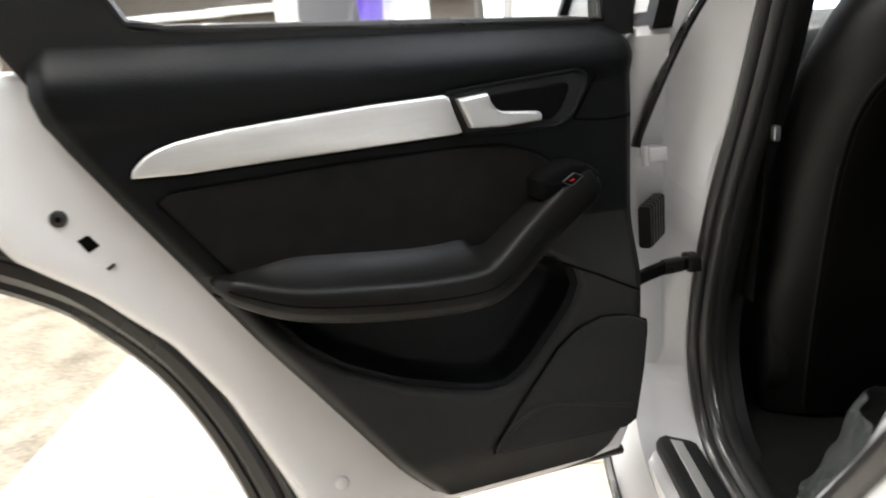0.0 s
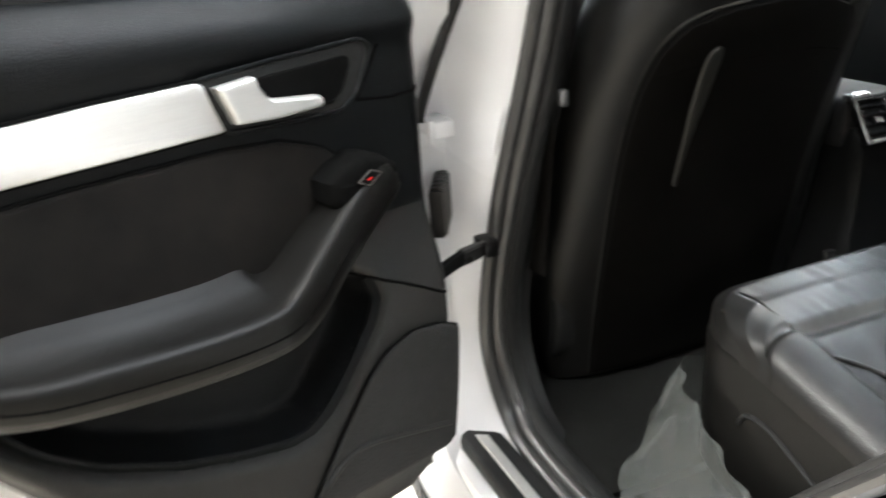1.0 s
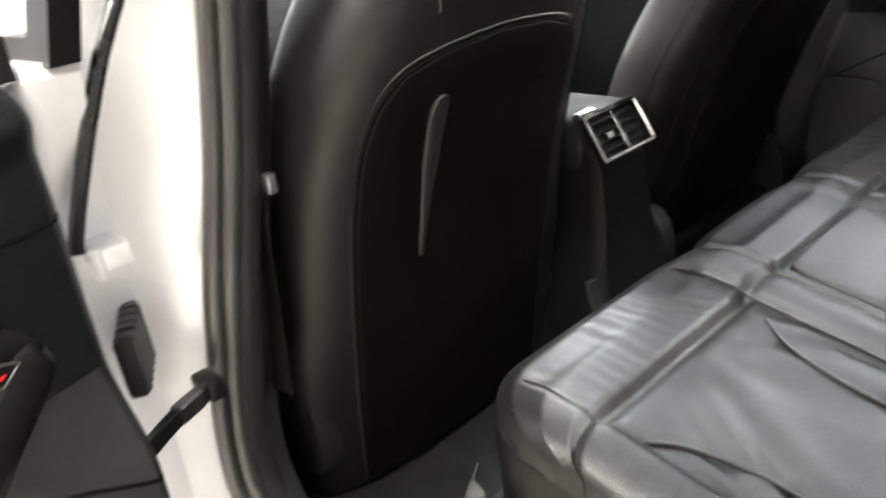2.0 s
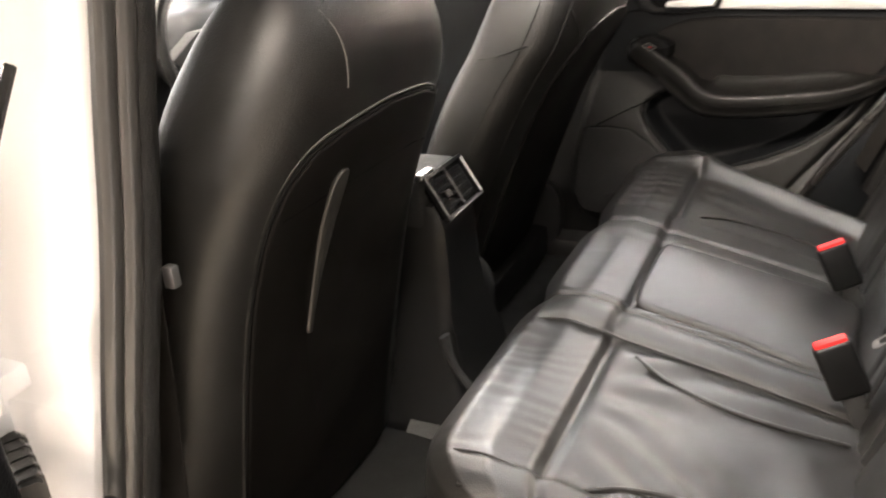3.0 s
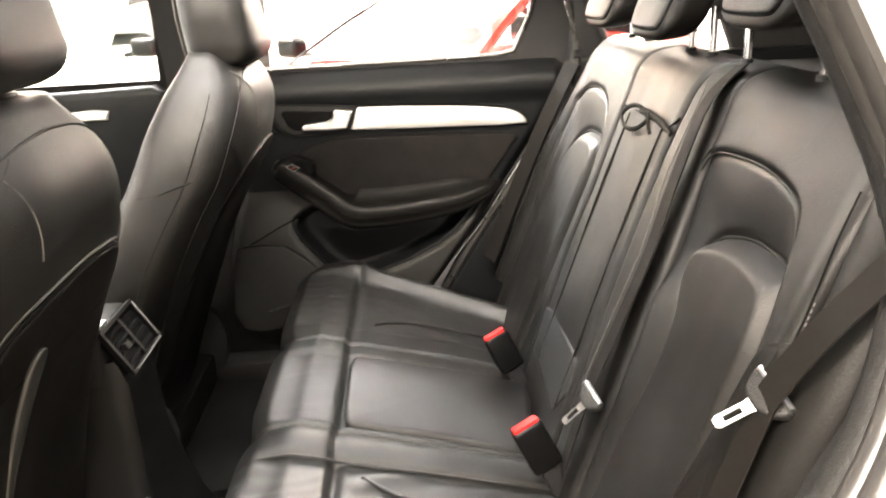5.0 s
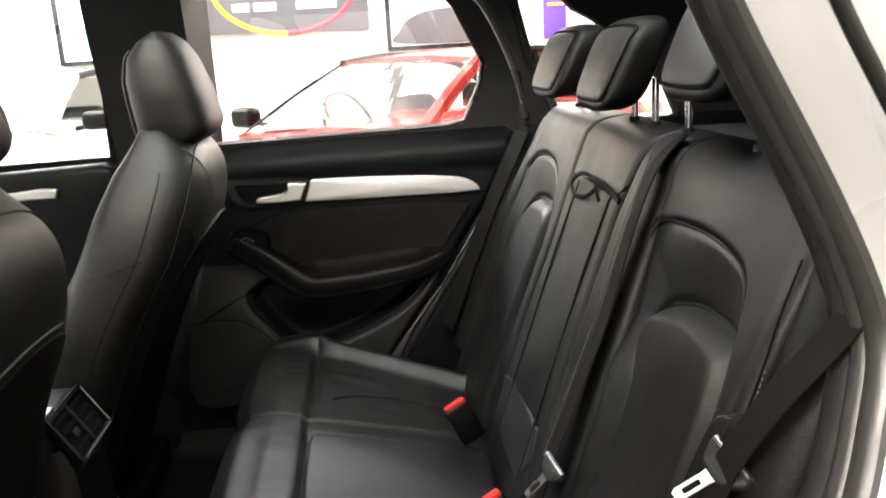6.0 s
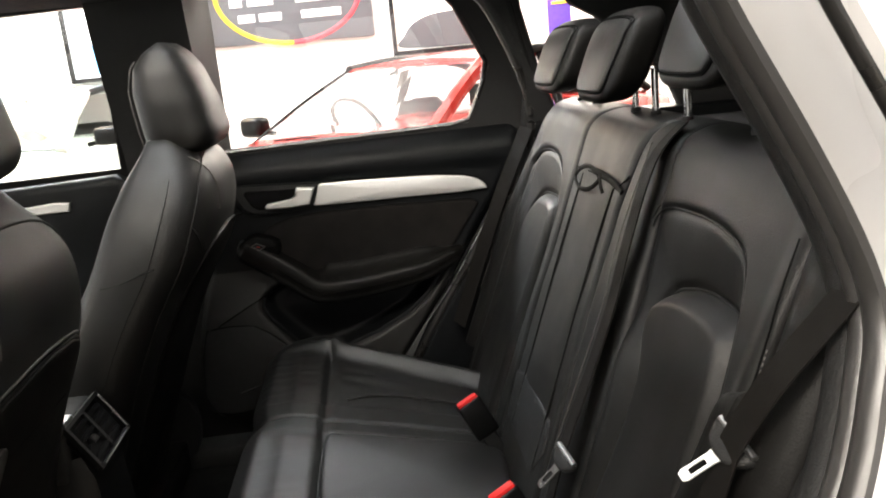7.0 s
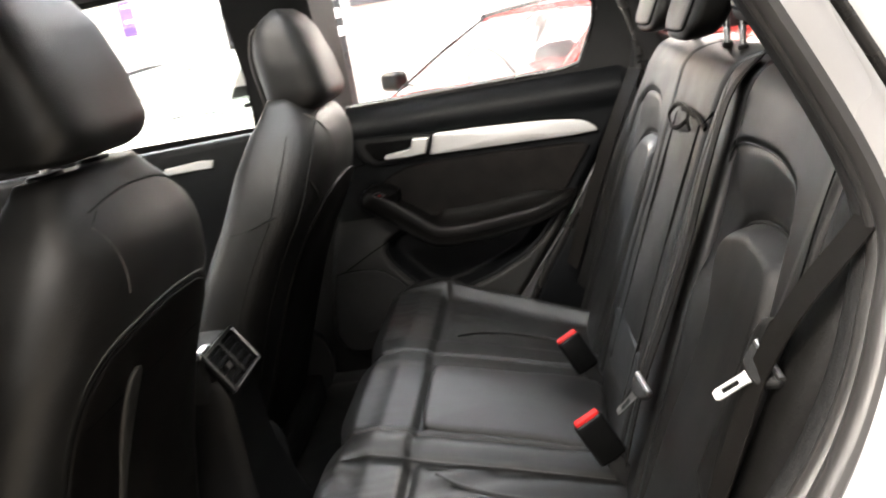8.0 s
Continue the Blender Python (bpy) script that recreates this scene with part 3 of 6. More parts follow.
        part("striker_mark", pillow([(0.818, 0.822), (0.808, 0.828), (0.806, 0.824), (0.816, 0.818)], place, -0.057, -0.0525, 0.001, 0, 0.003), RUBBER, e)
        circ = [(0.556 + 0.011 * math.cos(a), 0.440 + 0.011 * math.sin(a)) for a in np.linspace(0, 6.28, 14, endpoint=False)]
        part("body_plug", pillow(circ, place, -0.060, -0.0515, 0.003, 0.001, fine=circ), WHITE, e)
        part("bottom_seal", tube([place(s, 0.349, -0.09) for s in (0.06, 0.15, 0.25, 0.42, 0.60)], 0.012, 0.009), RUBBER, e, "black rubber door bottom seal")


near_door = thing("rear_door", (-1.2, -0.15, 0.33), "white car door standing open, black trim with aluminium strip", "car door", "rear doors of the car")
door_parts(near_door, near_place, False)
far_door = thing("rear_door", (0.78, -0.4, 0.33), "shut car door with black trim and aluminium strip", "car door", "rear doors of the car")
door_parts(far_door, far_place, True)

# ---- car body ----
body = thing("car", (0, 0, 0.0), "white car with black interior, rear passenger door open", "car")
# line of the near door opening, as (x, y, z)
SEALINE = [(-0.60, -0.05, 1.47), (-0.635, 0.02, 1.28), (-0.668, 0.045, 1.08), (-0.70, 0.05, 0.93), (-0.745, 0.062, 0.74), (-0.76, 0.095, 0.55), (-0.76, 0.078, 0.44), (-0.76, 0.0, 0.372),
           (-0.76, -0.16, 0.36), (-0.76, -0.30, 0.378), (-0.76, -0.40, 0.46), (-0.76, -0.52, 0.62), (-0.755, -0.64, 0.77), (-0.735, -0.73, 0.89), (-0.70, -0.78, 0.99), (-0.665, -0.795, 1.08), (-0.635, -0.72, 1.25), (-0.61, -0.62, 1.42), (-0.60, -0.45, 1.465)]
ring = smooth(SEALINE, 150, True)
mid = np.array((-0.72, -0.35, 0.93))


def outward(q):
    v = np.array((0, q[1] - mid[1], q[2] - mid[2]))
    return v / np.linalg.norm(v)


def offset_ring(dx, out):
    # the rear upright is drawn in to its rubber strip to fit the camera's view
    front = [step01(q[1], -0.10, 0.02) * step01(q[2], 0.45, 0.60) * step01(-dx, 0.02, 0.05) * max(0.0, -0.5 * dx) for q in ring]
    return [np.array((q[0] + dx, *(q + outward(q) * (out + front[i]) * (1 - 0.78 * step01(-q[1], 0.50, 0.66) * step01(q[2], 0.75, 0.95) * step01(dx, -0.150, -0.130)))[1:])) for i, q in enumerate(ring)]


def jamb(dxs, name, mat, label=""):
    rings = [offset_ring(dx, out) for dx, out in dxs]
    rings.append(rings[0])
    bm = rings_mesh(rings, True, False)
    bmesh.ops.remove_doubles(bm, verts=bm.verts, dist=1e-6)
    return part(name, bm, mat, body, label, 50)


jamb([(0.03, 0.02), (-0.01, 0.020), (-0.05, 0.040), (-0.075, 0.035), (-0.10, 0.030), (-0.125, 0.055), (-0.15, 0.075), (-0.155, 0.115), (-0.10, 0.165), (0.02, 0.165)], "door_jamb", WHITE, "white painted door opening")
part("opening_seal", tube([tuple(q) for q in offset_ring(0.008, 0.004)], 0.010, 0.013, 10, True, up=(1, 0, 0)), SEAL, body, "thick ribbed black door opening seal")
part("opening_seal", tube([tuple(q) for q in offset_ring(0.026, -0.003)], 0.010, 0.012, 10, True, up=(1, 0, 0)), SEAL, body)
part("inner_seal_lip", tube([tuple(q) for q in offset_ring(0.047, 0.0)], 0.012, 0.017, 10, True, up=(1, 0, 0)), TRIM, body)
part("drip_seal", tube([tuple(q) for q in offset_ring(-0.150, 0.082)], 0.012, 0.010, 8, True, up=(1, 0, 0)), RUBBER, body)
rear_run = [q for q in offset_ring(-0.106, 0.050) if q[1] < -0.60 and q[2] > 0.85]
part("rear_jamb_seal", tube([tuple(q) for q in rear_run], 0.008, 0.008, 10, up=(1, 0, 0)), RUBBER, body, "black rubber strip on the rear door jamb")
# inner lining of the near side round the opening
jamb([(0.060, 0.01), (0.062, 0.20), (0.10, 0.22), (0.09, 0.02)], "side_lining", TRIM, "dark pillar and side lining")
# floor pan, roof, ends
part("floor_pan", block((-0.80, -1.9, 0.26), (0.84, 1.5, 0.335), 0.01), CARPET, body, "black carpeted car floor")
part("near_sill", block((-0.86, -0.42, 0.20), (-0.775, 1.5, 0.352), 0.02), WHITE, body, "white painted sill")
# unseen glass panel over the seats, added to let light down on them
ROOF_PARTS = ((0.0, 0.2, 0.0, 1.0), (0.8, 1.0, 0.0, 1.0), (0.2, 0.8, 0.0, 0.33), (0.2, 0.8, 0.81, 1.0))


def roof_ring(lower, upper):
    return join(*[grid(lambda u, v: lower(u0 + (u1 - u0) * u, v0 + (v1 - v0) * v), 10, 12, lambda u, v: upper(u0 + (u1 - u0) * u, v0 + (v1 - v0) * v)) for u0, u1, v0, v1 in ROOF_PARTS])


part("headlining", roof_ring(lambda u, v: (-0.66 + 1.32 * u, -1.9 + 2.9 * v, 1.435 + 0.045 * math.sin(math.pi * u) - 0.10 * max(0, 0.35 - v)), lambda u, v: (-0.66 + 1.32 * u, -1.9 + 2.9 * v, 1.56)), LINING, body, "black fabric headlining")
part("roof_skin", roof_ring(lambda u, v: (-0.72 + 1.44 * u, -1.95 + 3.0 * v, 1.565), lambda u, v: (-0.72 + 1.44 * u, -1.95 + 3.0 * v, 1.60 + 0.04 * math.sin(math.pi * u))), WHITE, body)
panel = part("added_roof_panel", block((-0.42, -0.95, 1.605), (0.42, 0.46, 1.611), 0), GLASS, body, "unseen clear roof panel, added to let light onto the seats")
panel.visible_shadow = False
# far side: pillars and lining behind the shut door
part("far_pillar", grid(lambda u, v: (0.748 - 0.115 * step01(v, 0.56, 1.0), -0.10 + 0.025 * step01(v, 0.5, 0.7) + (0.23 - 0.025 * step01(v, 0.5, 0.7)) * u, 0.336 + 1.124 * v), 8, 60, lambda u, v: (0.81, -0.10 + 0.23 * u, 0.336 + 1.124 * v)), TRIM, body, "black centre pillar trim")
part("far_roof_rail", tube([(0.67, -1.5, 1.40), (0.67, -0.8, 1.43), (0.67, 0.0, 1.475), (0.67, 1.0, 1.46)], 0.04, 0.03), LINING, body)


# ---- rear bench ----
def wob(x, y, z, s):
    return noise.noise(Vector((x * s, y * s, z * s)))


def cushion(e, x0, x1, side0, side1, roll, crease, name, label):
    """One seat cushion between x0 and x1 with front roll, side rolls and a sunken middle."""
    w = x1 - x0
    outer_round = 0.055

    def prof(v):
        # v from under the front edge up over the roll and back to the backrest
        tab_y = [(0, -0.190), (0.10, -0.158), (0.20, -0.150), (0.27, -0.158), (0.33, -0.185), (0.42, -0.235), (0.50, -0.283), (0.54, -0.296), (0.58, -0.312), (0.75, -0.44), (1.0, -0.64)]
        tab_z = [(0, 0.44), (0.10, 0.50), (0.20, 0.590), (0.27, 0.632), (0.33, 0.650), (0.42, 0.655), (0.50, 0.645), (0.54, 0.634), (0.58, 0.635), (0.75, 0.606), (1.0, 0.556)]
        return lerp_path(v, tab_y), lerp_path(v, tab_z)

    def at(u, v):
        x = x0 + w * u
        y, z = prof(v)
        a, b = x - x0, x1 - x
        inside = step01(a, side0 - 0.012, side0 + 0.012) * step01(b, side1 - 0.012, side1 + 0.012)
        groove = max(0, 1 - abs(a - side0) / 0.010) * (1 if side0 > 0.02 else 0) + max(0, 1 - abs(b - side1) / 0.010) * (1 if side1 > 0.02 else 0)
        back = step01(v, 0.30, 0.40)
        z -= (0.009 * inside + 0.0025 * min(groove, 1)) * back
        if x0 < -0.3 and b < side1:
            z += 0.009 * math.sin(math.pi * b / side1) * back
        wing = (b if x0 > 0 else a) if abs(x0 + x1) > 0.2 else 9
        if x0 > 0:
            crest = wing - 0.085 - 0.34 * max(0.0, -y - 0.28)
            z += step01(v, 0.40, 0.58) * (0.030 * math.exp(-(crest / 0.022) ** 2 if crest > 0 else 0) - 0.085 * step01(-crest, 0.004, 0.05))
        else:
            z += 0.016 * (1 - step01(wing, 0.05, 0.11)) * step01(v, 0.40, 0.62)
        cross = math.exp(-((v - 0.54) / 0.024) ** 2)
        z -= (0.0035 if roll > 0.6 else 0.0015) * cross * inside
        # rolled outer edges
        for k, r in ((a, 0.045 if x0 < -0.3 else 0.012), (b, 0.045 if x1 > 0.3 else 0.012)):
            if k < r:
                q = 1 - k / r
                z -= (r * 0.62) * (1 - math.sqrt(max(0, 1 - q * q)))
        for k in (a, b):
            if k < 0.09:
                y -= outer_round * 0.35 * (1 - k / 0.09) ** 2.2 * (1 - step01(v, 0.15, 0.55))
        k = (a if x0 < -0.3 else b) if w > 0.4 else 9
        if k < 0.12:
            y -= (0.12 - math.sqrt(max(0.0, 0.0144 - (0.12 - k) ** 2))) * (1 - step01(v, 0.22, 0.75))
        # leather creases
        on_roll = step01(v, 0.26, 0.34) * (1 - step01(v, 0.48, 0.53)) * inside
        z += roll * 0.0013 * on_roll * math.sin(165 * x + 40 * y + 5 * wob(x, y, 0, 9)) * max(0.0, 0.45 + 1.1 * wob(x, y, 2, 10))
        z += roll * 0.0007 * on_roll * math.sin(290 * x + 90 * y + 8 * wob(x, y, 5, 8)) * (0.5 + wob(x, y, 9, 10))
        sink = step01(v, 0.57, 0.63) * inside
        fan = math.atan2(x - (x0 + w * 0.45), (y + 0.10) * -1)
        z += crease * sink * (0.0034 * math.sin(26 * fan + 6 * wob(x, y, 0, 5)) * (0.4 + 0.9 * abs(wob(x, y, 7, 6))) + 0.003 * wob(x, y, 3, 11))
        return (x, y, z)

    def back(u, v):
        x = x0 + w * u
        y, z = prof(v)
        f = at(u, v)
        return (f[0], f[1] - 0.02 * (1 - v), min(f[2] - 0.06, 0.46) if v > 0.1 else f[2])

    return part(name, grid(at, max(40, int(w * 190)), 100, back), LEATHER, e, label, 60)


bench = thing("rear_seat_bench", (0, -0.38, 0.40), "black leather rear bench seat, creased, with stitched arched backrests", "car seat")
c1 = cushion(bench, -0.602, -0.135, 0.075, 0.075, 1.1, 1.7, "cushion", "broad leather seat cushion with deep creases")
c2 = cushion(bench, -0.132, 0.178, 0.022, 0.055, 0.12, 0.25, "cushion", "narrow middle cushion with raised panel")
c3 = cushion(bench, 0.181, 0.640, 0.075, 0.095, 0.5, 0.5, "cushion", "broad leather seat cushion")


def cush_z(y):
    return lerp_path(-y, [(0.15, 0.605), (0.185, 0.650), (0.235, 0.656), (0.283, 0.646), (0.312, 0.636), (0.44, 0.607), (0.64, 0.557)])


def seam_on_cushion(parent, xs_ys, r=0.0016, up=0.001, mat=None):
    pts = [(x, y, cush_z(y) + up) for x, y in along(xs_ys, 0.01)]
    part("piping", tube(pts, r), mat or LEATHER_SIDE, parent)


seam_on_cushion(c1, [(-0.527, -0.20), (-0.527, -0.30), (-0.527, -0.62)], 0.0018, -0.0045, LEATHER)
seam_on_cushion(c1, smooth([(-0.515, -0.345), (-0.49, -0.375), (-0.470, -0.43), (-0.462, -0.50), (-0.47, -0.60)], 20), 0.0030, -0.0075, LEATHER)
seam_on_cushion(c1, smooth([(-0.235, -0.335), (-0.262, -0.375), (-0.275, -0.43), (-0.275, -0.50), (-0.255, -0.60)], 20), 0.0030, -0.0075, LEATHER)
seam_on_cushion(c1, [(-0.212, -0.19), (-0.212, -0.30), (-0.208, -0.62)], 0.0018, -0.0035, LEATHER)
seam_on_cushion(c1, [(-0.575, -0.225), (-0.583, -0.30), (-0.585, -0.62)], 0.0026, -0.011)
seam_on_cushion(c3, smooth([(0.29, -0.335), (0.315, -0.375), (0.325, -0.43), (0.325, -0.50), (0.31, -0.60)], 20), 0.0020, -0.0075)
seam_on_cushion(c3, smooth([(0.515, -0.335), (0.49, -0.375), (0.48, -0.43), (0.48, -0.50), (0.50, -0.60)], 20), 0.0020, -0.0075)
# raised panel of the middle cushion
mid_panel = smooth([(-0.116, -0.325), (-0.095, -0.302), (0.0, -0.299), (0.10, -0.302), (0.120, -0.325), (0.123, -0.45), (0.122, -0.60), (0.0, -0.605), (-0.115, -0.60), (-0.118, -0.45)], 60, True)
part("raised_panel", pillow(mid_panel, lambda a, b, h: (a, b, cush_z(b) - 0.006 + h), -0.02, 0.012, 0.012, 0.006, 0.012), LEATHER, c2)
# side valance of the near cushion with its seat-release slot
val = part("side_valance", pillow([(-0.18, 0.605), (-0.165, 0.50), (-0.20, 0.42), (-0.45, 0.40), (-0.62, 0.46), (-0.62, 0.548), (-0.44, 0.592), (-0.30, 0.618)], lambda a, b, h: (-0.590 - h + 0.12 - math.sqrt(max(0.0, 0.0144 - max(0.0, 0.275 + a) ** 2)), a, b), -0.03, 0.012, 0.010, 0.004, 0.015), LEATHER_SIDE, bench, "leather covered cushion side")
slot_line = smooth([(-0.300, 0.532), (-0.312, 0.549), (-0.335, 0.553), (-0.36, 0.548), (-0.40, 0.532), (-0.47, 0.50)], 24)
part("slot_rim", tube([(-0.604, a, b) for a, b in slot_line], 0.006, 0.004), TRIM, val)
# Flush dark plate; the hole's shade is only in the colour.
part("slot", pillow([(-0.318, 0.528), (-0.325, 0.541), (-0.345, 0.542), (-0.365, 0.534), (-0.36, 0.522), (-0.335, 0.518)], lambda a, b, h: (-0.600 - h, a, b), -0.01, 0.0025, 0.002, 0, 0.005), GROOVE, val, "dark oval plate in place of the shaded opening")
part("care_label", pillow(smooth([(-0.398, 0.536), (-0.406, 0.539), (-0.414, 0.536), (-0.406, 0.530)], 16, True), lambda a, b, h: (-0.601 - h, a, b), 0.0, 0.0025, 0.0005, 0, 0.003), PALE, val, "small white label")
part("base_frame", block((-0.58, -0.62, 0.336), (0.60, -0.22, 0.46), 0.02), CARPET, bench)

# ---- rear backrest ----
LEAN = 0.38


def back_place(x, z, d):
    """A point of the leaning backrest: z its height, d how far it stands out."""
    k = math.hypot(1, LEAN)
    roll = max(0.0, z - 1.10)
    return (x, -0.633 - LEAN * (z - 0.62) - 7.0 * roll * roll + d / k, z + d * LEAN / k - 1.2 * roll * roll)


def curved(pts, n=40):
    return [tuple(q) for q in smooth(pts, n)]


def back_section(e, left, right, arches, name, label, outer=0, top=1.165, deep=0.020):
    """A leather section of the backrest between the height tables left and right; arches: outlines of the sunken field and of the pad in it."""
    field, pad = (poly_sdf(arches[0]), poly_sdf(arches[1])) if arches else (None, None)

    def at(u, v):
        z = 0.545 + (top - 0.545) * v
        xa, xb = lerp_path(z, left), lerp_path(z, right)
        x = xa + (xb - xa) * u
        d = 0.0
        for k in (x - xa, xb - x):
            if k < 0.016:
                q = 1 - k / 0.016
                d -= 0.011 * (1 - math.sqrt(max(0, 1 - q * q)))
        if z > top - 0.035:
            q = (z - top + 0.035) / 0.035
            d -= 0.05 * (1 - math.sqrt(max(0, 1 - q * q)))
        if outer:
            k, inner = (xb - x, x - xa) if outer > 0 else (x - xa, xb - x)
            d += 0.008 * (1 - step01(k, 0.010, 0.040)) * (1 - step01(z, 0.95, 1.15))
            d += (0.016 if outer < 0 else 0.0) * (1 - step01(inner, 0.015, 0.06)) * (1 - step01(z, 0.86, 0.95))
        if arches:
            up, low = field(x, z), pad(x, z)
            sunk = (max(0.0, -up) / (max(0.0, -up) + max(0.0, low) + 1e-4)) ** 1.2
            d -= 0.004 * step01(-up, -0.004, 0.006) + deep * sunk * step01(-up, -0.002, 0.010)
            d -= 0.005 * math.exp(-(up / 0.005) ** 2)
            d += (deep + 0.006) * step01(-low, -0.003, 0.026) - 0.006 * math.exp(-(low / 0.006) ** 2)
        d += 0.0030 * wob(x, z, 0, 7) + 0.0008 * wob(x, z, 4, 18)
        return back_place(x, z, d)

    def back(u, v):
        z = 0.545 + (top - 0.545) * v
        xa, xb = lerp_path(z, left), lerp_path(z, right)
        return back_place(xa + (xb - xa) * u, z - 0.01, -0.10)

    return part(name, grid(at, max(40, int(abs(right[0][1] - left[0][1]) * 480)), 220 if arches else 130, back), LEATHER, e, label, 60)


rest = bench
NEAR_FIELD = curved([(-0.200, 0.96), (-0.203, 1.01), (-0.216, 1.042), (-0.245, 1.0535), (-0.292, 1.0585), (-0.365, 1.060), (-0.430, 1.0515), (-0.460, 1.0385), (-0.4765, 1.014), (-0.488, 0.98), (-0.500, 0.93), (-0.513, 0.84), (-0.516, 0.75)], 70)
NEAR_PAD = curved([(-0.292, 0.72), (-0.300, 0.80), (-0.296, 0.86), (-0.274, 0.905), (-0.272, 0.943), (-0.290, 0.966), (-0.316, 0.977), (-0.367, 0.988), (-0.434, 0.9875), (-0.472, 0.979), (-0.487, 0.963), (-0.497, 0.937), (-0.505, 0.88), (-0.510, 0.72)], 70)
FAR_FIELD = curved([(0.232, 0.75), (0.236, 0.90), (0.246, 0.965), (0.262, 1.003), (0.285, 1.028), (0.33, 1.048), (0.385, 1.055), (0.435, 1.054), (0.490, 1.044), (0.520, 1.020), (0.530, 0.985), (0.534, 0.75)], 70)
FAR_PAD = curved([(0.262, 0.75), (0.258, 0.92), (0.266, 0.965), (0.285, 0.979), (0.315, 0.983), (0.385, 0.977), (0.435, 0.955), (0.470, 0.915), (0.485, 0.86), (0.490, 0.75)], 70)
EDGE_A = [(0.54, -0.262), (0.80, -0.245), (0.91, -0.230), (0.98, -0.215), (1.05, -0.205), (1.17, -0.200)]
EDGE_B = [(0.54, -0.125), (0.68, -0.108), (0.80, -0.090), (0.95, -0.074), (1.02, -0.073), (1.09, -0.086), (1.17, -0.106)]
EDGE_C = [(0.54, 0.160), (0.62, 0.170), (0.75, 0.188), (0.95, 0.196), (1.05, 0.198), (1.12, 0.205), (1.17, 0.170)]


def shifted(table, dx):
    return [(z, x + dx) for z, x in table]


s1 = back_section(rest, [(0.54, -0.560), (1.17, -0.560)], shifted(EDGE_A, -0.002), (NEAR_FIELD + [(-0.516, 0.50), (-0.200, 0.50)], NEAR_PAD + [(-0.510, 0.50), (-0.292, 0.50)]), "backrest_section", "broad backrest with double arched seams", -1)
s2 = back_section(rest, shifted(EDGE_B, 0.002), shifted(EDGE_C, -0.002), None, "backrest_section", "narrow middle backrest")
s3 = back_section(rest, shifted(EDGE_C, 0.002), [(0.54, 0.545), (1.17, 0.545)], (FAR_FIELD + [(0.534, 0.50), (0.232, 0.50)], FAR_PAD + [(0.490, 0.50), (0.262, 0.50)]), "backrest_section", "broad backrest with double arched seams", 1, deep=0.004)
s4 = back_section(rest, shifted(EDGE_A, 0.001), shifted(EDGE_B, -0.001), None, "belt_channel", "flat leather strip behind the belt")


def on_back(x, z, d=0.0):
    return back_place(x, z, d)


for line, sec in ((NEAR_FIELD[8:64], s1), (FAR_FIELD[6:64], s3)):
    cx = sum(q[0] for q in line) / len(line)
    for r in (0.0, 0.007):
        grown = [(cx + (x - cx) * (1 + r * 7), z + r * step01(z, 0.95, 1.05)) for x, z in line]
        part("arch_piping", tube([on_back(x, z, -0.004) for x, z in grown], 0.0017), SEAM if r else LEATHER_SIDE, sec)
for line, deep, sec in ((NEAR_PAD[6:64], 0.018, s1), (FAR_PAD[6:64], 0.004, s3)):
    part("pad_seam", tube([on_back(x, z, -0.009 - deep) for x, z in line], 0.0020), SEAM, sec)
# seams of the middle section and the pull loop
loop_ob = thing("pull_strap", (0.02, -0.79, 1.05), "black fabric pull loop hanging on the middle backrest", "strap")
pts = smooth([on_back(0.034, 1.048, 0.006), on_back(0.066, 1.060, 0.012), on_back(0.108, 1.056, 0.014), on_back(0.137, 1.038, 0.014), on_back(0.104, 1.024, 0.012), on_back(0.056, 1.029, 0.010)], 30, True)
part("loop", tube(pts, 0.0040, 0.0028, closed=True, up=(0, 1, 0)), WEBBING, loop_ob)
part("strap_tail", tube(smooth([on_back(0.06, 1.057, 0.012), on_back(0.022, 1.058, 0.010), on_back(-0.03, 1.055, 0.008), on_back(-0.080, 1.045, 0.004)], 14), 0.0045, 0.0026, up=(0, 1, 0.4)), WEBBING, loop_ob)
part("strap_fold", tube(smooth([on_back(0.018, 1.056, 0.012), on_back(0.004, 1.044, 0.012), on_back(-0.004, 1.032, 0.006)], 8), 0.005, 0.002, up=(0, 1, 0.4)), WEBBING, loop_ob)
part("centre_flap_seam", tube([on_back(x, z, 0.0) for x, z in ((0.188, 1.050), (0.10, 1.052), (0.0, 1.050), (-0.045, 1.045), (-0.080, 1.068))], 0.002), GROOVE, s2)
for x in (0.140, -0.030):
    part("piping", tube([on_back(x - 0.11 * max(0.0, 0.93 - z) - 0.06 * max(0.0, z - 1.0), z, 0.0008) for z in np.linspace(0.62, 1.045, 24)], 0.0024), LEATHER_SIDE, s2)
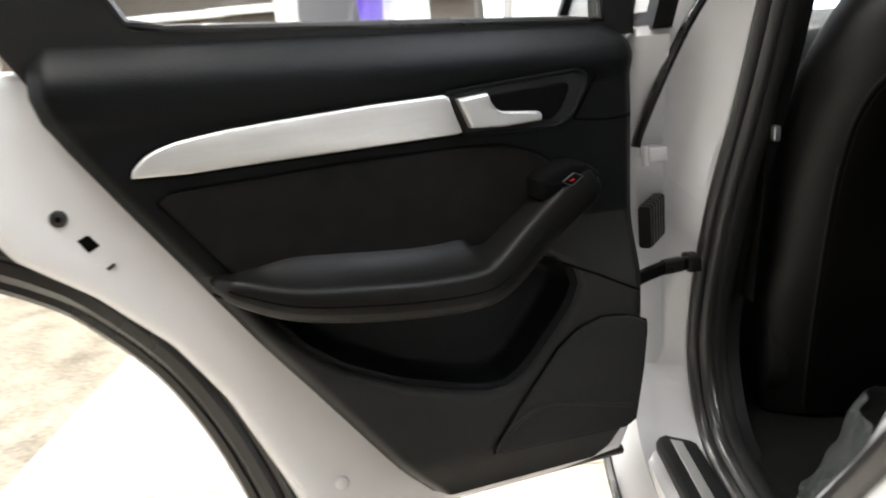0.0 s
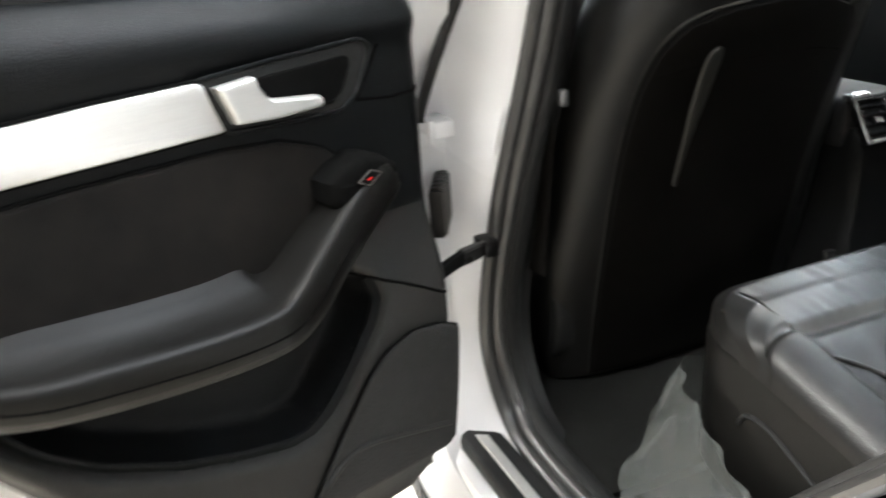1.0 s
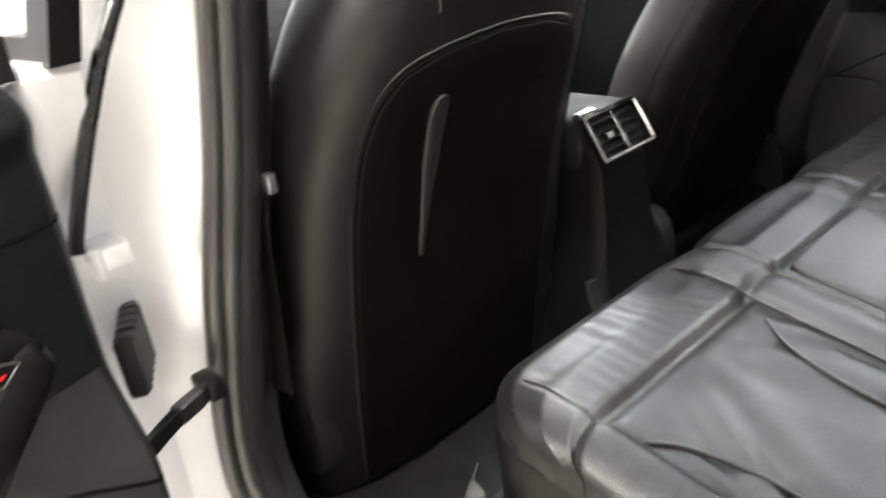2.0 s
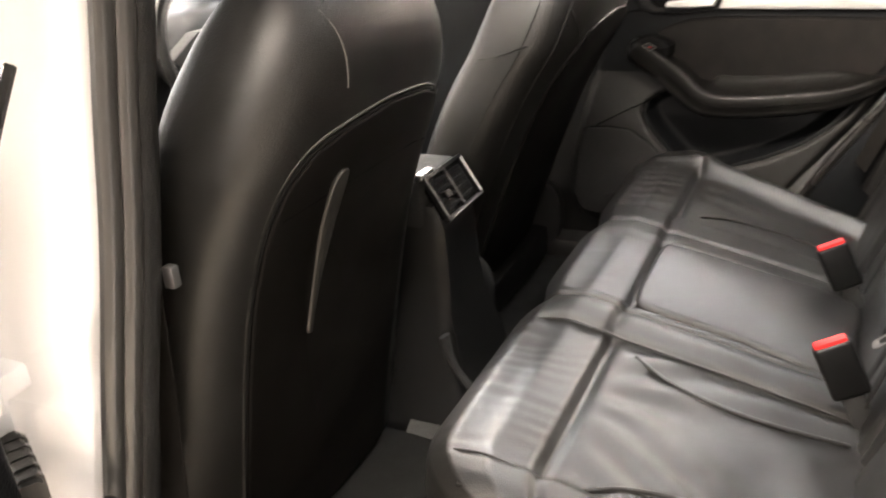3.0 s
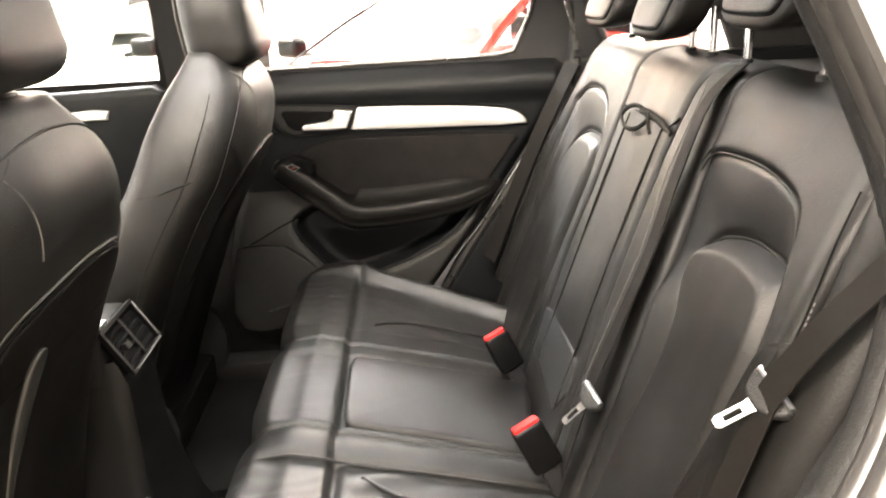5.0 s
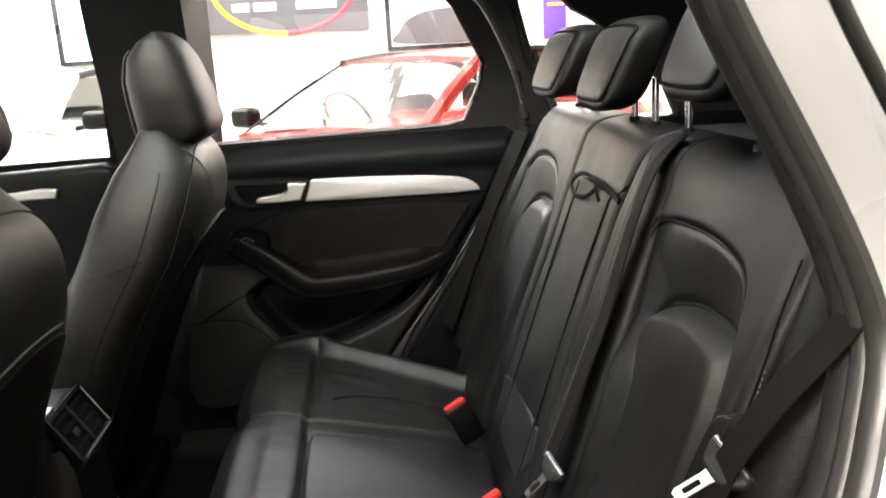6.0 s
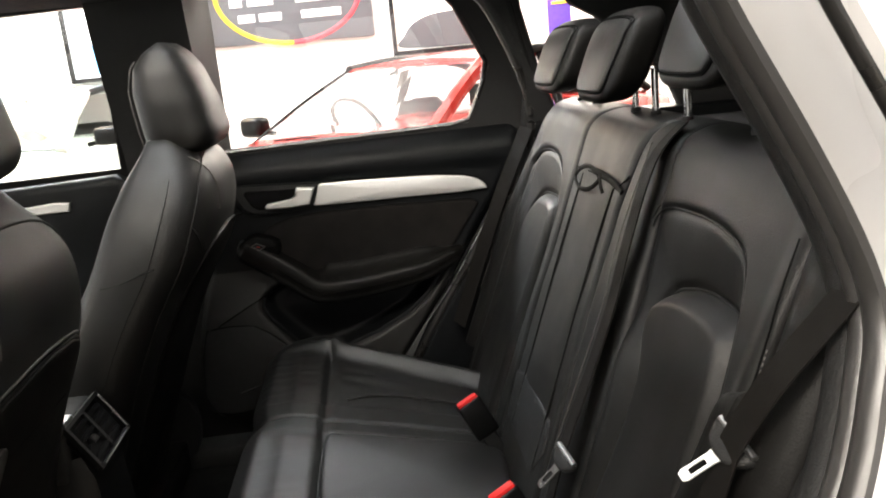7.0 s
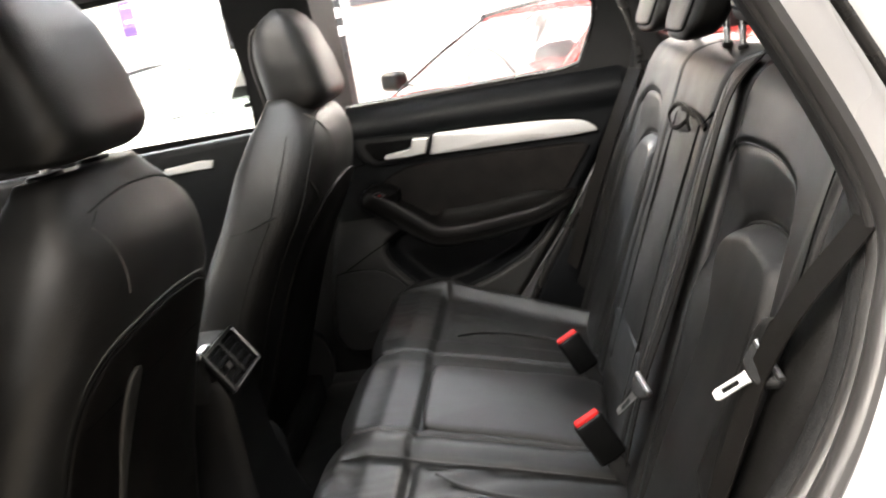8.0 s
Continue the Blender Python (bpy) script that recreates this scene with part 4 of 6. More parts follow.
# outer side bolsters with visible stitching
for sx in (-1, 1):
    rings = []
    for i in range(30):
        z = 0.60 + 0.52 * i / 29
        xa = sx * lerp_path(z, [(0.60, 0.580), (0.92, 0.574), (1.0, 0.562), (1.12, 0.540)])
        ring_pts = []
        for k in range(14):
            a = 6.28318 * k / 14
            ring_pts.append(on_back(xa - (0.04 if sx > 0 else 0.0) + sx * (0.036 + 0.042 * math.cos(a)), z, lerp_path(z, [(0.6, 0.035), (0.9, 0.032), (1.12, 0.010)]) * math.sin(a) - 0.014))
        rings.append(ring_pts)
    bol = part("side_bolster", rings_mesh(rings), LEATHER_SIDE, rest, "rounded leather side bolster", 70)
    line = [on_back(sx * lerp_path(z, [(0.60, 0.572), (0.80, 0.573), (0.92, 0.577), (1.0, 0.563), (1.06, 0.555), (1.12, 0.550)]), z, lerp_path(z, [(0.6, 0.016), (0.9, 0.013), (1.12, 0.001)])) for z in np.linspace(0.70, 1.10, 140)]
    line = [(q[0], q[1] + 0.006, q[2] + 0.002) for q in line]
    skin_pts = np.array([v.co for ob in ((s1 if sx < 0 else s3), bol) for v in ob.data.vertices])
    lift_n = np.array((0, 1, LEAN)) / math.hypot(1, LEAN)
    out = (skin_pts - np.array((0, -0.633, 0.62))) @ lift_n
    flat = skin_pts - out[:, None] * lift_n
    laid = []
    for q in np.array(line):
        h = (q - np.array((0, -0.633, 0.62))) @ lift_n
        near = np.abs(flat - (q - h * lift_n)).max(1) < 0.009
        top_h = out[near].max() if near.any() else h
        laid.append(q + lift_n * (top_h + 0.0008 - h))
    line = [sum(laid[max(0, i - 12):i + 13]) / len(laid[max(0, i - 12):i + 13]) + lift_n * 0.002 for i in range(len(laid))]
    bms = [tube([line[i], line[i + 1]], 0.0008, seg=5) for i in range(0, 100, 2)]
    part("stitching", join(*bms), STITCH, bol, "grey seam stitching")
    for off in (0.005,):
        part("bolster_seam", tube([(p[0] - sx * off, p[1], p[2]) for p in line[::4]], 0.0010), GROOVE, bol)
tab = part("belt_guide_tab", pillow([(-0.588, 0.953), (-0.556, 0.940), (-0.546, 0.925), (-0.540, 0.86), (-0.525, 0.76), (-0.60, 0.74), (-0.602, 0.88)], on_back, 0.0, 0.030, 0.010, 0.004, 0.012), LEATHER_SIDE, rest)
part("centre_flap", pillow([(0.178, 0.690), (0.113, 0.707), (-0.075, 0.702), (-0.092, 0.655), (-0.06, 0.605), (0.155, 0.615)], on_back, -0.03, 0.0015, 0.006, 0.001, 0.010), TRIM, rest, "leather flap over the belt anchor")
part("parcel_shelf", block((-0.62, -1.75, 1.03), (0.62, -0.93, 1.07), 0.01), LINING, rest, "dark load cover behind the backrest")


# ---- rear head restraints ----
def head_restraint(cx, y, z0, w, h, base, spread, label, foot=0.074, lean=0.42, aside=0.0):
    """Pad of width w whose face stands at y and whose foot is at z0; the posts end at height base."""
    e = thing("head_restraint", (cx, y - 0.05, base), label, "head restraint", "rear head restraints")
    depth = 0.072

    def place(x, d, z):
        fall = 1.0 - 0.10 * (d + depth / 2) / depth
        return (cx + x * fall, y - depth / 2 - d - lean * z, z0 + h / 2 + z - 0.10 * max(0.0, -d))

    part("pad", soft_box(lambda x, d, z: place(x, -d, z), w, depth, h, 4.2, 3.6), LEATHER_SIDE, e, "", 70)
    fw, fh = w * 0.40, h * 0.40
    loop = smooth([(-fw + 0.004, -fh * 0.2), (-fw + 0.012, -fh * 0.72), (-fw * 0.55, -fh * 0.86), (fw * 0.55, -fh * 0.86), (fw - 0.012, -fh * 0.72), (fw - 0.004, -fh * 0.2), (fw, fh * 0.6), (fw * 0.8, fh * 1.0), (-fw * 0.8, fh * 1.0), (-fw, fh * 0.6)], 70, True)

    def face(x, z, d):
        return place(x, -(soft_face(x, z, w, depth, h, 4.2, 3.6) + d), z)

    mid2 = np.mean(loop, 0)
    rings = [[face(*(mid2 + (q - mid2) * k), g) for q in loop] for k, g in ((1.0, -0.003), (1.0, 0.0005), (0.975, 0.0025), (0.90, 0.0035), (0.6, 0.004), (0.3, 0.004), (0.05, 0.004))]
    part("face_panel", rings_mesh(rings), LEATHER, e, "smooth stitched leather front panel", 70)
    for k in (1.012, 1.05):
        part("face_seam", tube([face(*(mid2 + (q - mid2) * k), 0.0006) for q in loop], 0.0012, closed=True, up=(0, 1, 0)), GROOVE, e)
    for sx in (-1, 1):
        px, py = cx + aside + sx * spread, y - foot
        part("post", tube([(px, py, z0 + 0.045), (px, py, base - 0.06)], 0.0056, seg=14), CHROME, e, "bright chrome post")
        circ = [(px + 0.009 * math.cos(a), py + 0.008 * math.sin(a)) for a in np.linspace(0, 6.28, 16, endpoint=False)]
        part("collar", pillow(circ, lambda a, b, q: (a, b, base - 0.030 + q), -0.008, 0.0, 0.002, 0, fine=circ), TRIM, e)
    return e


head_restraint(0.375, -0.799, 1.172, 0.235, 0.132, 1.182, 0.055, "black leather head restraint lowered onto the backrest")
head_restraint(0.036, -0.796, 1.170, 0.200, 0.135, 1.182, 0.046, "black leather middle head restraint lowered onto the backrest")
head_restraint(-0.258, -0.828, 1.198, 0.210, 0.142, 1.182, 0.102, "black leather head restraint raised on chrome posts", 0.044, aside=0.027)


# ---- seat belts ----
def strap(pts, w=0.0235, t=0.0011, up=(0, 1, 0.45), n=30):
    return tube(smooth(pts, n), w, t, up=up, square=True)


def tongue(e, at, ahead, face, metal=None, size=0.50, hold=0.72):
    """Belt tongue: a steel plate with a slot, in a black plastic grip."""
    a, n = Vector(ahead).normalized(), Vector(face).normalized()
    s = n.cross(a).normalized()
    n = a.cross(s)
    o = Vector(at)

    def place(x, y, h):
        return o + (a * x + s * y + n * h) * size

    outer = [(-0.004, -0.014), (0.016, -0.0105), (0.060, -0.0105), (0.066, -0.0065), (0.066, 0.0065), (0.060, 0.0105), (0.016, 0.0105), (-0.004, 0.014)]
    hole = [(0.024, -0.0045), (0.026, -0.0055), (0.050, -0.0055), (0.052, -0.0045), (0.052, 0.0045), (0.050, 0.0055), (0.026, 0.0055), (0.024, 0.0045)]
    part("plate", frame_slab(outer, hole, place, -0.0013, 0.0013), metal or LIT_STEEL, e, "slotted steel plate")
    size = hold
    part("grip", pillow(smooth([(0.004, -0.013), (0.004, 0.013), (-0.006, 0.024), (-0.014, 0.029), (-0.021, 0.024), (-0.018, 0.0), (-0.021, -0.024), (-0.014, -0.029), (-0.006, -0.024)], 40, True), place, -0.006, 0.006, 0.004, 0.001, 0.005, round_back=True), TRIM, e, "black plastic grip")
    part("crossbar", tube([place(-0.019, y, 0.004 - 0.00 * y) for y in np.linspace(-0.027, 0.027, 9)], 0.0040, 0.0032), STEEL, e, "steel crossbar")


def buckle(at, ahead, side, label):
    e = thing("belt_buckle", at, label, "seat belt buckle", "rear belt buckles")
    a, s = Vector(ahead).normalized(), Vector(side).normalized()
    n = a.cross(s).normalized()
    s = n.cross(a)
    o = Vector(at)
    m = Matrix((a.to_4d(), s.to_4d(), n.to_4d(), (0, 0, 0, 1))).transposed()
    for k in range(3):
        m[3][k] = 0
        m[k][3] = o[k]
    m[3][3] = 1
    part("housing", move(block((-0.075, -0.0235, -0.012), (-0.001, 0.0235, 0.012), 0.006, 3), m), GLOSS, e, "black plastic housing")
    part("release_button", move(block((-0.014, -0.020, -0.0095), (0.003, 0.020, 0.0095), 0.003, 2), m), RED, e, "bright red release button")
    part("stalk", move(block((-0.14, -0.014, -0.006), (-0.07, 0.014, 0.006), 0.004, 2), m), TRIM, e)


buckle((-0.198, -0.564, 0.668), (0.09, 0.49, 0.99), (0.21, -0.83, 0.52), "black belt buckle with red button beside the middle cushion")
buckle((0.128, -0.556, 0.662), (0.09, 0.49, 0.99), (0.21, -0.83, 0.52), "black belt buckle with red button beyond the middle cushion")

belt = thing("seat_belt", (-0.60, -0.74, 0.62), "black webbing seat belt with steel tongue over the near backrest", "seat belt", "rear seat belts")
part("webbing", strap([(-0.655, -0.840, 1.13), (-0.640, -0.785, 1.05), (-0.626, -0.742, 0.99), (-0.606, -0.716, 0.93), (-0.604, -0.704, 0.90), (-0.610, -0.684, 0.85), (-0.622, -0.638, 0.74), (-0.620, -0.590, 0.62)], w=0.0155, up=(-0.15, 0.90, 0.40)), WEBBING, belt)
tongue(belt, (-0.595, -0.708, 0.912), (0.05, 0.86, -0.50), (-0.30, 0.66, 0.69), None, 0.62, 0.98)
belt = thing("seat_belt", (-0.19, -0.70, 0.62), "black webbing seat belt with steel tongue down the middle backrest", "seat belt", "rear seat belts")
part("webbing", strap([on_back(-0.168, 1.15, 0.002), on_back(-0.171, 1.10, 0.010), on_back(-0.178, 1.00, 0.012), on_back(-0.196, 0.91, 0.012), on_back(-0.200, 0.81, 0.014), on_back(-0.212, 0.71, 0.020), on_back(-0.215, 0.60, 0.012)], up=(0.15, 1, 0.45)), WEBBING, belt)
part("belt_edge", tube(smooth([on_back(-0.145, 1.12, 0.011), on_back(-0.151, 1.0, 0.014), on_back(-0.170, 0.91, 0.014), on_back(-0.174, 0.81, 0.016), on_back(-0.186, 0.71, 0.022)], 24), 0.0011), PIPING, belt)
tongue(belt, (-0.262, -0.636, 0.733), (0.02, 0.72, -0.69), (-0.30, 0.66, 0.69), MUTED_STEEL, 0.62, 0.86)
belt = thing("seat_belt", (0.60, -0.74, 0.62), "black webbing seat belt beside the far backrest", "seat belt", "rear seat belts")
part("webbing", strap([(0.66, -0.80, 1.08), (0.645, -0.72, 0.92), (0.64, -0.66, 0.78), (0.635, -0.60, 0.63)], up=(-0.6, 1, 0.4)), WEBBING, belt)


# ---- front seats ----
def front_seat(cx, shift, label, inner, head, lift, rake, plain=False):
    """A front seat seen from behind. inner: the side, +1 or -1 along x, that faces the middle of the car."""
    e = thing("front_seat_unit", (cx, 0.25 + shift, 0.36), label, "car seat", "front seats")
    REAR = [(0.36, 0.105), (0.42, 0.097), (0.50, 0.082), (0.60, 0.060), (0.70, 0.037), (0.80, 0.010), (0.88, -0.020), (0.95, -0.055), (1.00, -0.074), (1.06, -0.088), (1.10, -0.084), (1.14, -0.065), (1.165, -0.035)]
    THICK = [(0.36, 0.08), (0.42, 0.10), (0.55, 0.15), (0.80, 0.175), (0.95, 0.190), (1.05, 0.180), (1.12, 0.130), (1.165, 0.04)]
    WIDE = [(0.36, 0.275), (0.42, 0.288), (0.60, 0.292), (0.85, 0.276), (0.98, 0.248), (1.06, 0.212), (1.12, 0.165), (1.15, 0.13), (1.165, 0.10)]

    slim = 1.0 if plain else 0.90

    def rear_y(z):
        return soft_path(z, REAR) + shift + rake * max(0.0, 0.95 - z)

    rings = []
    for i in range(64):
        z = 0.36 + 0.805 * i / 63
        w, th, yr = soft_path(z, WIDE), soft_path(z, THICK), rear_y(z)
        ring_pts = []
        for k in range(48):
            a = 6.28318 * k / 48
            c, s2 = math.cos(a), math.sin(a)
            x = w * (abs(c) ** 0.55) * (1 if c > 0 else -slim)
            y = (abs(s2) ** 0.60) * (1 if s2 > 0 else -1)
            edge = min(1.0, abs(x / w)) ** 3
            ring_pts.append((cx + x, yr + th / 2 + y * th / 2 + (0.03 * edge if y > 0 else 0.022 * edge), z + 0.02 * edge * 0))
        rings.append(ring_pts)
    shell = part("backrest", rings_mesh(rings), LEATHER, e, "black leather backrest with curved side bolsters", 70)

    def skin(x, z, d=0.0):
        w, th = soft_path(z, WIDE), soft_path(z, THICK)
        q = min(abs(x - cx) / (w * (slim if x < cx else 1.0)), 0.999)
        y = -((1 - q ** (1 / 0.55 * 2 if q > 0 else 1)) ** 0.5) if False else -(max(0.0, 1 - (q ** (2 / 0.55))) ** 0.30)
        return (x, rear_y(z) + th / 2 + y * th / 2 + 0.022 * q ** 3 - d, z)

    # hard back panel with piped edge
    P = [(-0.182, 0.365), (-0.184, 0.50), (-0.185, 0.66), (-0.184, 0.80), (-0.180, 0.88), (-0.168, 0.935), (-0.140, 0.970), (-0.09, 0.986), (0.0, 0.993), (0.09, 0.986), (0.140, 0.970), (0.168, 0.935), (0.180, 0.88), (0.184, 0.80), (0.185, 0.66), (0.184, 0.50), (0.182, 0.365)]
    loop = along([(cx + a, b) for a, b in P], 0.014, True)
    part("back_panel", pillow(None, lambda a, b, h: skin(a, b, h), -0.012, 0.006, 0.004, 0.0, fine=loop), SEAT_SHELL, e, "smooth black rear panel with map pocket")
    if not plain:
        edge = [(cx + a * 1.03, b if b < 0.5 else b + 0.006) for a, b in P]
        part("piping", tube([skin(a, b, 0.001) for a, b in smooth(edge, 60)], 0.0015), PIPING, e, "pale edged leather piping")
        part("panel_gap", tube([skin(cx + a, b, 0.001) for a, b in smooth(P, 60)], 0.0030), GROOVE, e)
        # Raised strip; the streak of light on the pocket is in its tone.
        fold = smooth([(-0.100, 0.925), (-0.080, 0.932), (-0.078, 0.86), (-0.083, 0.79), (-0.089, 0.725), (-0.094, 0.725), (-0.096, 0.79), (-0.099, 0.86)], 50, True)
        part("pocket_fold_gleam", pillow(None, lambda a, b, h: skin(cx + a, b, h + 0.007 + 0.12 * (a + 0.090)), -0.004, 0.005, 0.0035, 0.001, fine=fold), FOLD_GLEAM, e, "vertical fold of the map pocket, paler to stand for its highlight")
        part("pocket_edge", tube([skin(cx + a, b, 0.003) for a, b in smooth([(-0.165, 0.90), (-0.10, 0.912), (0.0, 0.915), (0.10, 0.912), (0.165, 0.90)], 24)], 0.003), GROOVE, e)
    for s2 in (-1, 1):
        part("seam", tube([skin(cx + s2 * a * (slim if s2 < 0 else 1.0), b, 0.0005) for a, b in smooth([(0.232, 0.60), (0.234, 0.80), (0.222, 0.93), (0.196, 1.02), (0.15, 1.09), (0.10, 1.125)], 40)], 0.0012), SEAM, shell)
        part("seam", tube([skin(cx + s2 * a, b, 0.0005) for a, b in smooth([(0.196, 1.02), (0.17, 0.985), (0.155, 0.965)], 10)], 0.0015), SEAM, shell)
    part("seam", tube([skin(cx + a, b, 0.0005) for a, b in smooth([(-0.10, 1.125), (-0.06, 1.134), (0.0, 1.138), (0.06, 1.134), (0.10, 1.125)], 20)], 0.0016), SEAM, shell)
    # Paler tube puts the lit edge of the crease into the colour.
    part("lit_crease", tube([skin(cx + a, b, 0.0) for a, b in smooth([(-0.122, 1.132), (-0.106, 1.098), (-0.098, 1.062), (-0.096, 1.030)], 14)], 0.0016), PIPING, shell)
    # side bolster panel seen from the middle of the car
    sx = inner
    side = [(cx + sx * (soft_path(z, WIDE) - 0.0002), rear_y(z) + soft_path(z, THICK) * 0.45, z) for z in np.linspace(0.50, 1.10, 30)]
    part("side_seam", tube(side, 0.0011), SEAM, shell)
    hook = [(cx + sx * (lerp_path(0.955, WIDE) + 0.0005), rear_y(0.955) + f, 0.955 + 0.012 * math.sin(f * 30)) for f in np.linspace(0.07, 0.16, 10)]
    part("side_seam", tube(hook, 0.0014), SEAM, shell)
    # head restraint
    # wedge that is deep at its foot and thin at its crown
    FRONT = [(0.0, -0.056), (0.008, -0.046), (0.02, -0.040), (0.07, -0.034), (0.115, -0.030), (0.155, -0.038), (0.180, -0.058), (0.195, -0.085)]
    REARH = [(0.0, -0.145), (0.008, -0.160), (0.02, -0.170), (0.035, -0.173), (0.09, -0.161), (0.15, -0.140), (0.180, -0.120), (0.195, -0.098)]
    HALF = [(0.0, 0.096), (0.008, 0.110), (0.035, 0.116), (0.09, 0.117), (0.15, 0.108), (0.180, 0.092), (0.195, 0.070)]
    zs = [0.0975 - 0.0975 * math.cos(3.1416 * i / 26) for i in range(27)]
    rings = []
    for z in zs:
        yf, yb, hw = lerp_path(z, FRONT) + head, lerp_path(z, REARH) + head, lerp_path(z, HALF)
        rings.append([(cx + hw * spow(math.cos(a), 0.42) * (1 - 0.10 * step01(math.sin(a), -0.2, -1.0 + 2.4)), (yf + yb) / 2 + (yf - yb) / 2 * spow(math.sin(a), 0.62), lift + z) for a in np.linspace(0, 6.28318, 60, endpoint=False)])
    h = part("head_rest", rings_mesh(rings), LEATHER, e, "black leather head restraint", 70)
    for s2 in (-1, 1):
        rim = [(cx + s2 * (lerp_path(z, HALF) * 0.985 + 0.0005), lerp_path(z, FRONT) + head - 0.008, lift + z) for z in np.linspace(0.02, 0.165, 20)]
        part("head_piping", tube(rim, 0.0013), PIPING, h)
        part("post", tube([(cx + s2 * 0.055, head - 0.105, lift + 0.04), (cx + s2 * 0.055, head - 0.095, lift - 0.06)], 0.006, seg=12), CHROME, e)
        circ = [(cx + s2 * 0.055 + 0.030 * math.cos(a), head - 0.098 + 0.016 * math.sin(a)) for a in np.linspace(0, 6.28, 20, endpoint=False)]
        part("collar", pillow(circ, lambda a, b, d: (a, b, lift - 0.012 + d), -0.03, 0.004, 0.004, 0, fine=circ), GLOSS, e)
    # cushion and base
    part("seat_cushion", pillow([(cx - 0.23, 0.24 + shift), (cx + 0.23, 0.24 + shift), (cx + 0.25, 0.60 + shift), (cx - 0.25, 0.60 + shift)], lambda a, b, d: (a, b, 0.44 + d), 0, 0.16, 0.05, 0.02, 0.02), LEATHER, e)
    for s2 in (-1, 1):
        part("seat_rail", block((cx + s2 * 0.19 - 0.02, 0.16 + shift, 0.336), (cx + s2 * 0.19 + 0.02, 0.60 + shift, 0.372), 0.006), GLOSS, e)
        part("recliner_cover", pillow(smooth([(0.14, 0.40), (0.11, 0.46), (0.12, 0.53), (0.17, 0.56), (0.24, 0.52), (0.27, 0.42)], 30, True), lambda a, b, d: (cx + s2 * (0.235 + d), a + shift, b), -0.02, 0.018, 0.010, 0.002, 0.012), TRIM, e)
    part("underframe", block((cx - 0.21, 0.14 + shift, 0.372), (cx + 0.21, 0.54 + shift, 0.45), 0.01), GLOSS, e)
    return e


front_seat(-0.368, 0.0, "black leather front seat with dark rear panel, nearer the open door", 1, 0.105, 1.178, 0.0)
front_seat(0.375, -0.075, "black leather front seat with dark rear panel, beside the far pillar", -1, 0.004, 1.136, 0.16, True)

# front belt of the near seat
belt = thing("front_seat_belt", (-0.64, 0.06, 0.5), "black front seat belt with small steel fitting at the pillar", "seat belt")
part("webbing", strap([(-0.66, 0.10, 1.30), (-0.655, 0.07, 0.95), (-0.67, 0.09, 0.60)], up=(1, 0.2, 0)), WEBBING, belt)
part("fitting", block((-0.652, 0.030, 0.868), (-0.640, 0.044, 0.892), 0.003), STEEL, belt)

# ---- centre console ----
con = thing("centre_console", (-0.01, 0.2, 0.336), "dark centre console with rear air vents in a chrome frame", "console")
rings = []
for i in range(22):
    z = 0.336 + 0.405 * i / 21
    w = lerp_path(z, [(0.336, 0.135), (0.42, 0.115), (0.60, 0.076), (0.79, 0.066)])
    y0 = lerp_path(z, [(0.336, -0.06), (0.42, -0.02), (0.55, 0.012), (0.70, 0.020), (0.79, 0.055)])
    rings.append([(-0.012 + sx * w, y, z) for sx, y in ((-0.85, y0), (0.85, y0), (1, y0 + 0.025), (1, 0.9), (-1, 0.9), (-1, y0 + 0.025))])
cb = part("body", rings_mesh(rings), GLOSS, con)


def vent_place(a, b, d):
    return (-0.013 + a, 0.010 + 0.52 * b - d * 0.85, 0.722 + 0.85 * b + d * 0.52)


rim_o = [(-0.070, -0.002), (0.070, -0.002), (0.070, 0.080), (-0.070, 0.080)]
rim_i = [(-0.063, 0.004), (0.063, 0.004), (0.063, 0.074), (-0.063, 0.074)]
part("vent_frame", frame_slab(rim_o, rim_i, vent_place, 0.0, 0.008), GLOSS, con, "black rectangular vent frame")
part("vent_trim", tube([vent_place(*q, 0.009) for q in along([(0.066, 0.004), (0.066, 0.074)], 0.01)], 0.0030, 0.0015), CHROME, con, "thin chrome vent edging")
# Lower edging toned down where it catches less light than the chrome side.
part("vent_sill", tube([vent_place(*q, 0.009) for q in along([(-0.058, 0.001), (0.062, 0.001)], 0.01)], 0.0016, 0.0012), MUTED_STEEL, con)
vb = part("vent_backing", pillow(rim_i, vent_place, -0.01, 0.001, 0.001, 0, 0.02), GROOVE, con)
for k in range(4):
    part("vent_slat", pillow([(-0.060, 0.012 + 0.016 * k), (0.060, 0.012 + 0.016 * k), (0.060, 0.018 + 0.016 * k), (-0.060, 0.018 + 0.016 * k)], vent_place, 0.0, 0.006, 0.001, 0, 0.02), GROOVE, con)
part("vent_divider", pillow([(-0.004, 0.004), (0.004, 0.004), (0.004, 0.074), (-0.004, 0.074)], vent_place, 0.0, 0.007, 0.001, 0, 0.01), GLOSS, con)
part("vent_knob", pillow([(-0.040, 0.030), (-0.022, 0.030), (-0.022, 0.042), (-0.040, 0.042)], vent_place, 0.0, 0.010, 0.002, 0, 0.004), GLOSS, con)
part("tunnel_trim", tube(smooth([(-0.150, -0.005, 0.55), (-0.150, -0.012, 0.51), (-0.145, -0.03, 0.47), (-0.135, -0.06, 0.43)], 14), 0.012, 0.006), TRIM_LOW, con)
part("armrest_box", block((-0.084, 0.048, 0.70), (0.060, 0.62, 0.790), 0.012, 3), LINING, con)
# Added pale strip in place of the window's reflection on the lid.
part("lid_reflection", block((-0.088, 0.046, 0.786), (-0.040, 0.062, 0.800), 0.005, 2), STEEL, con, "pale metal strip standing for a reflection on the armrest lid")

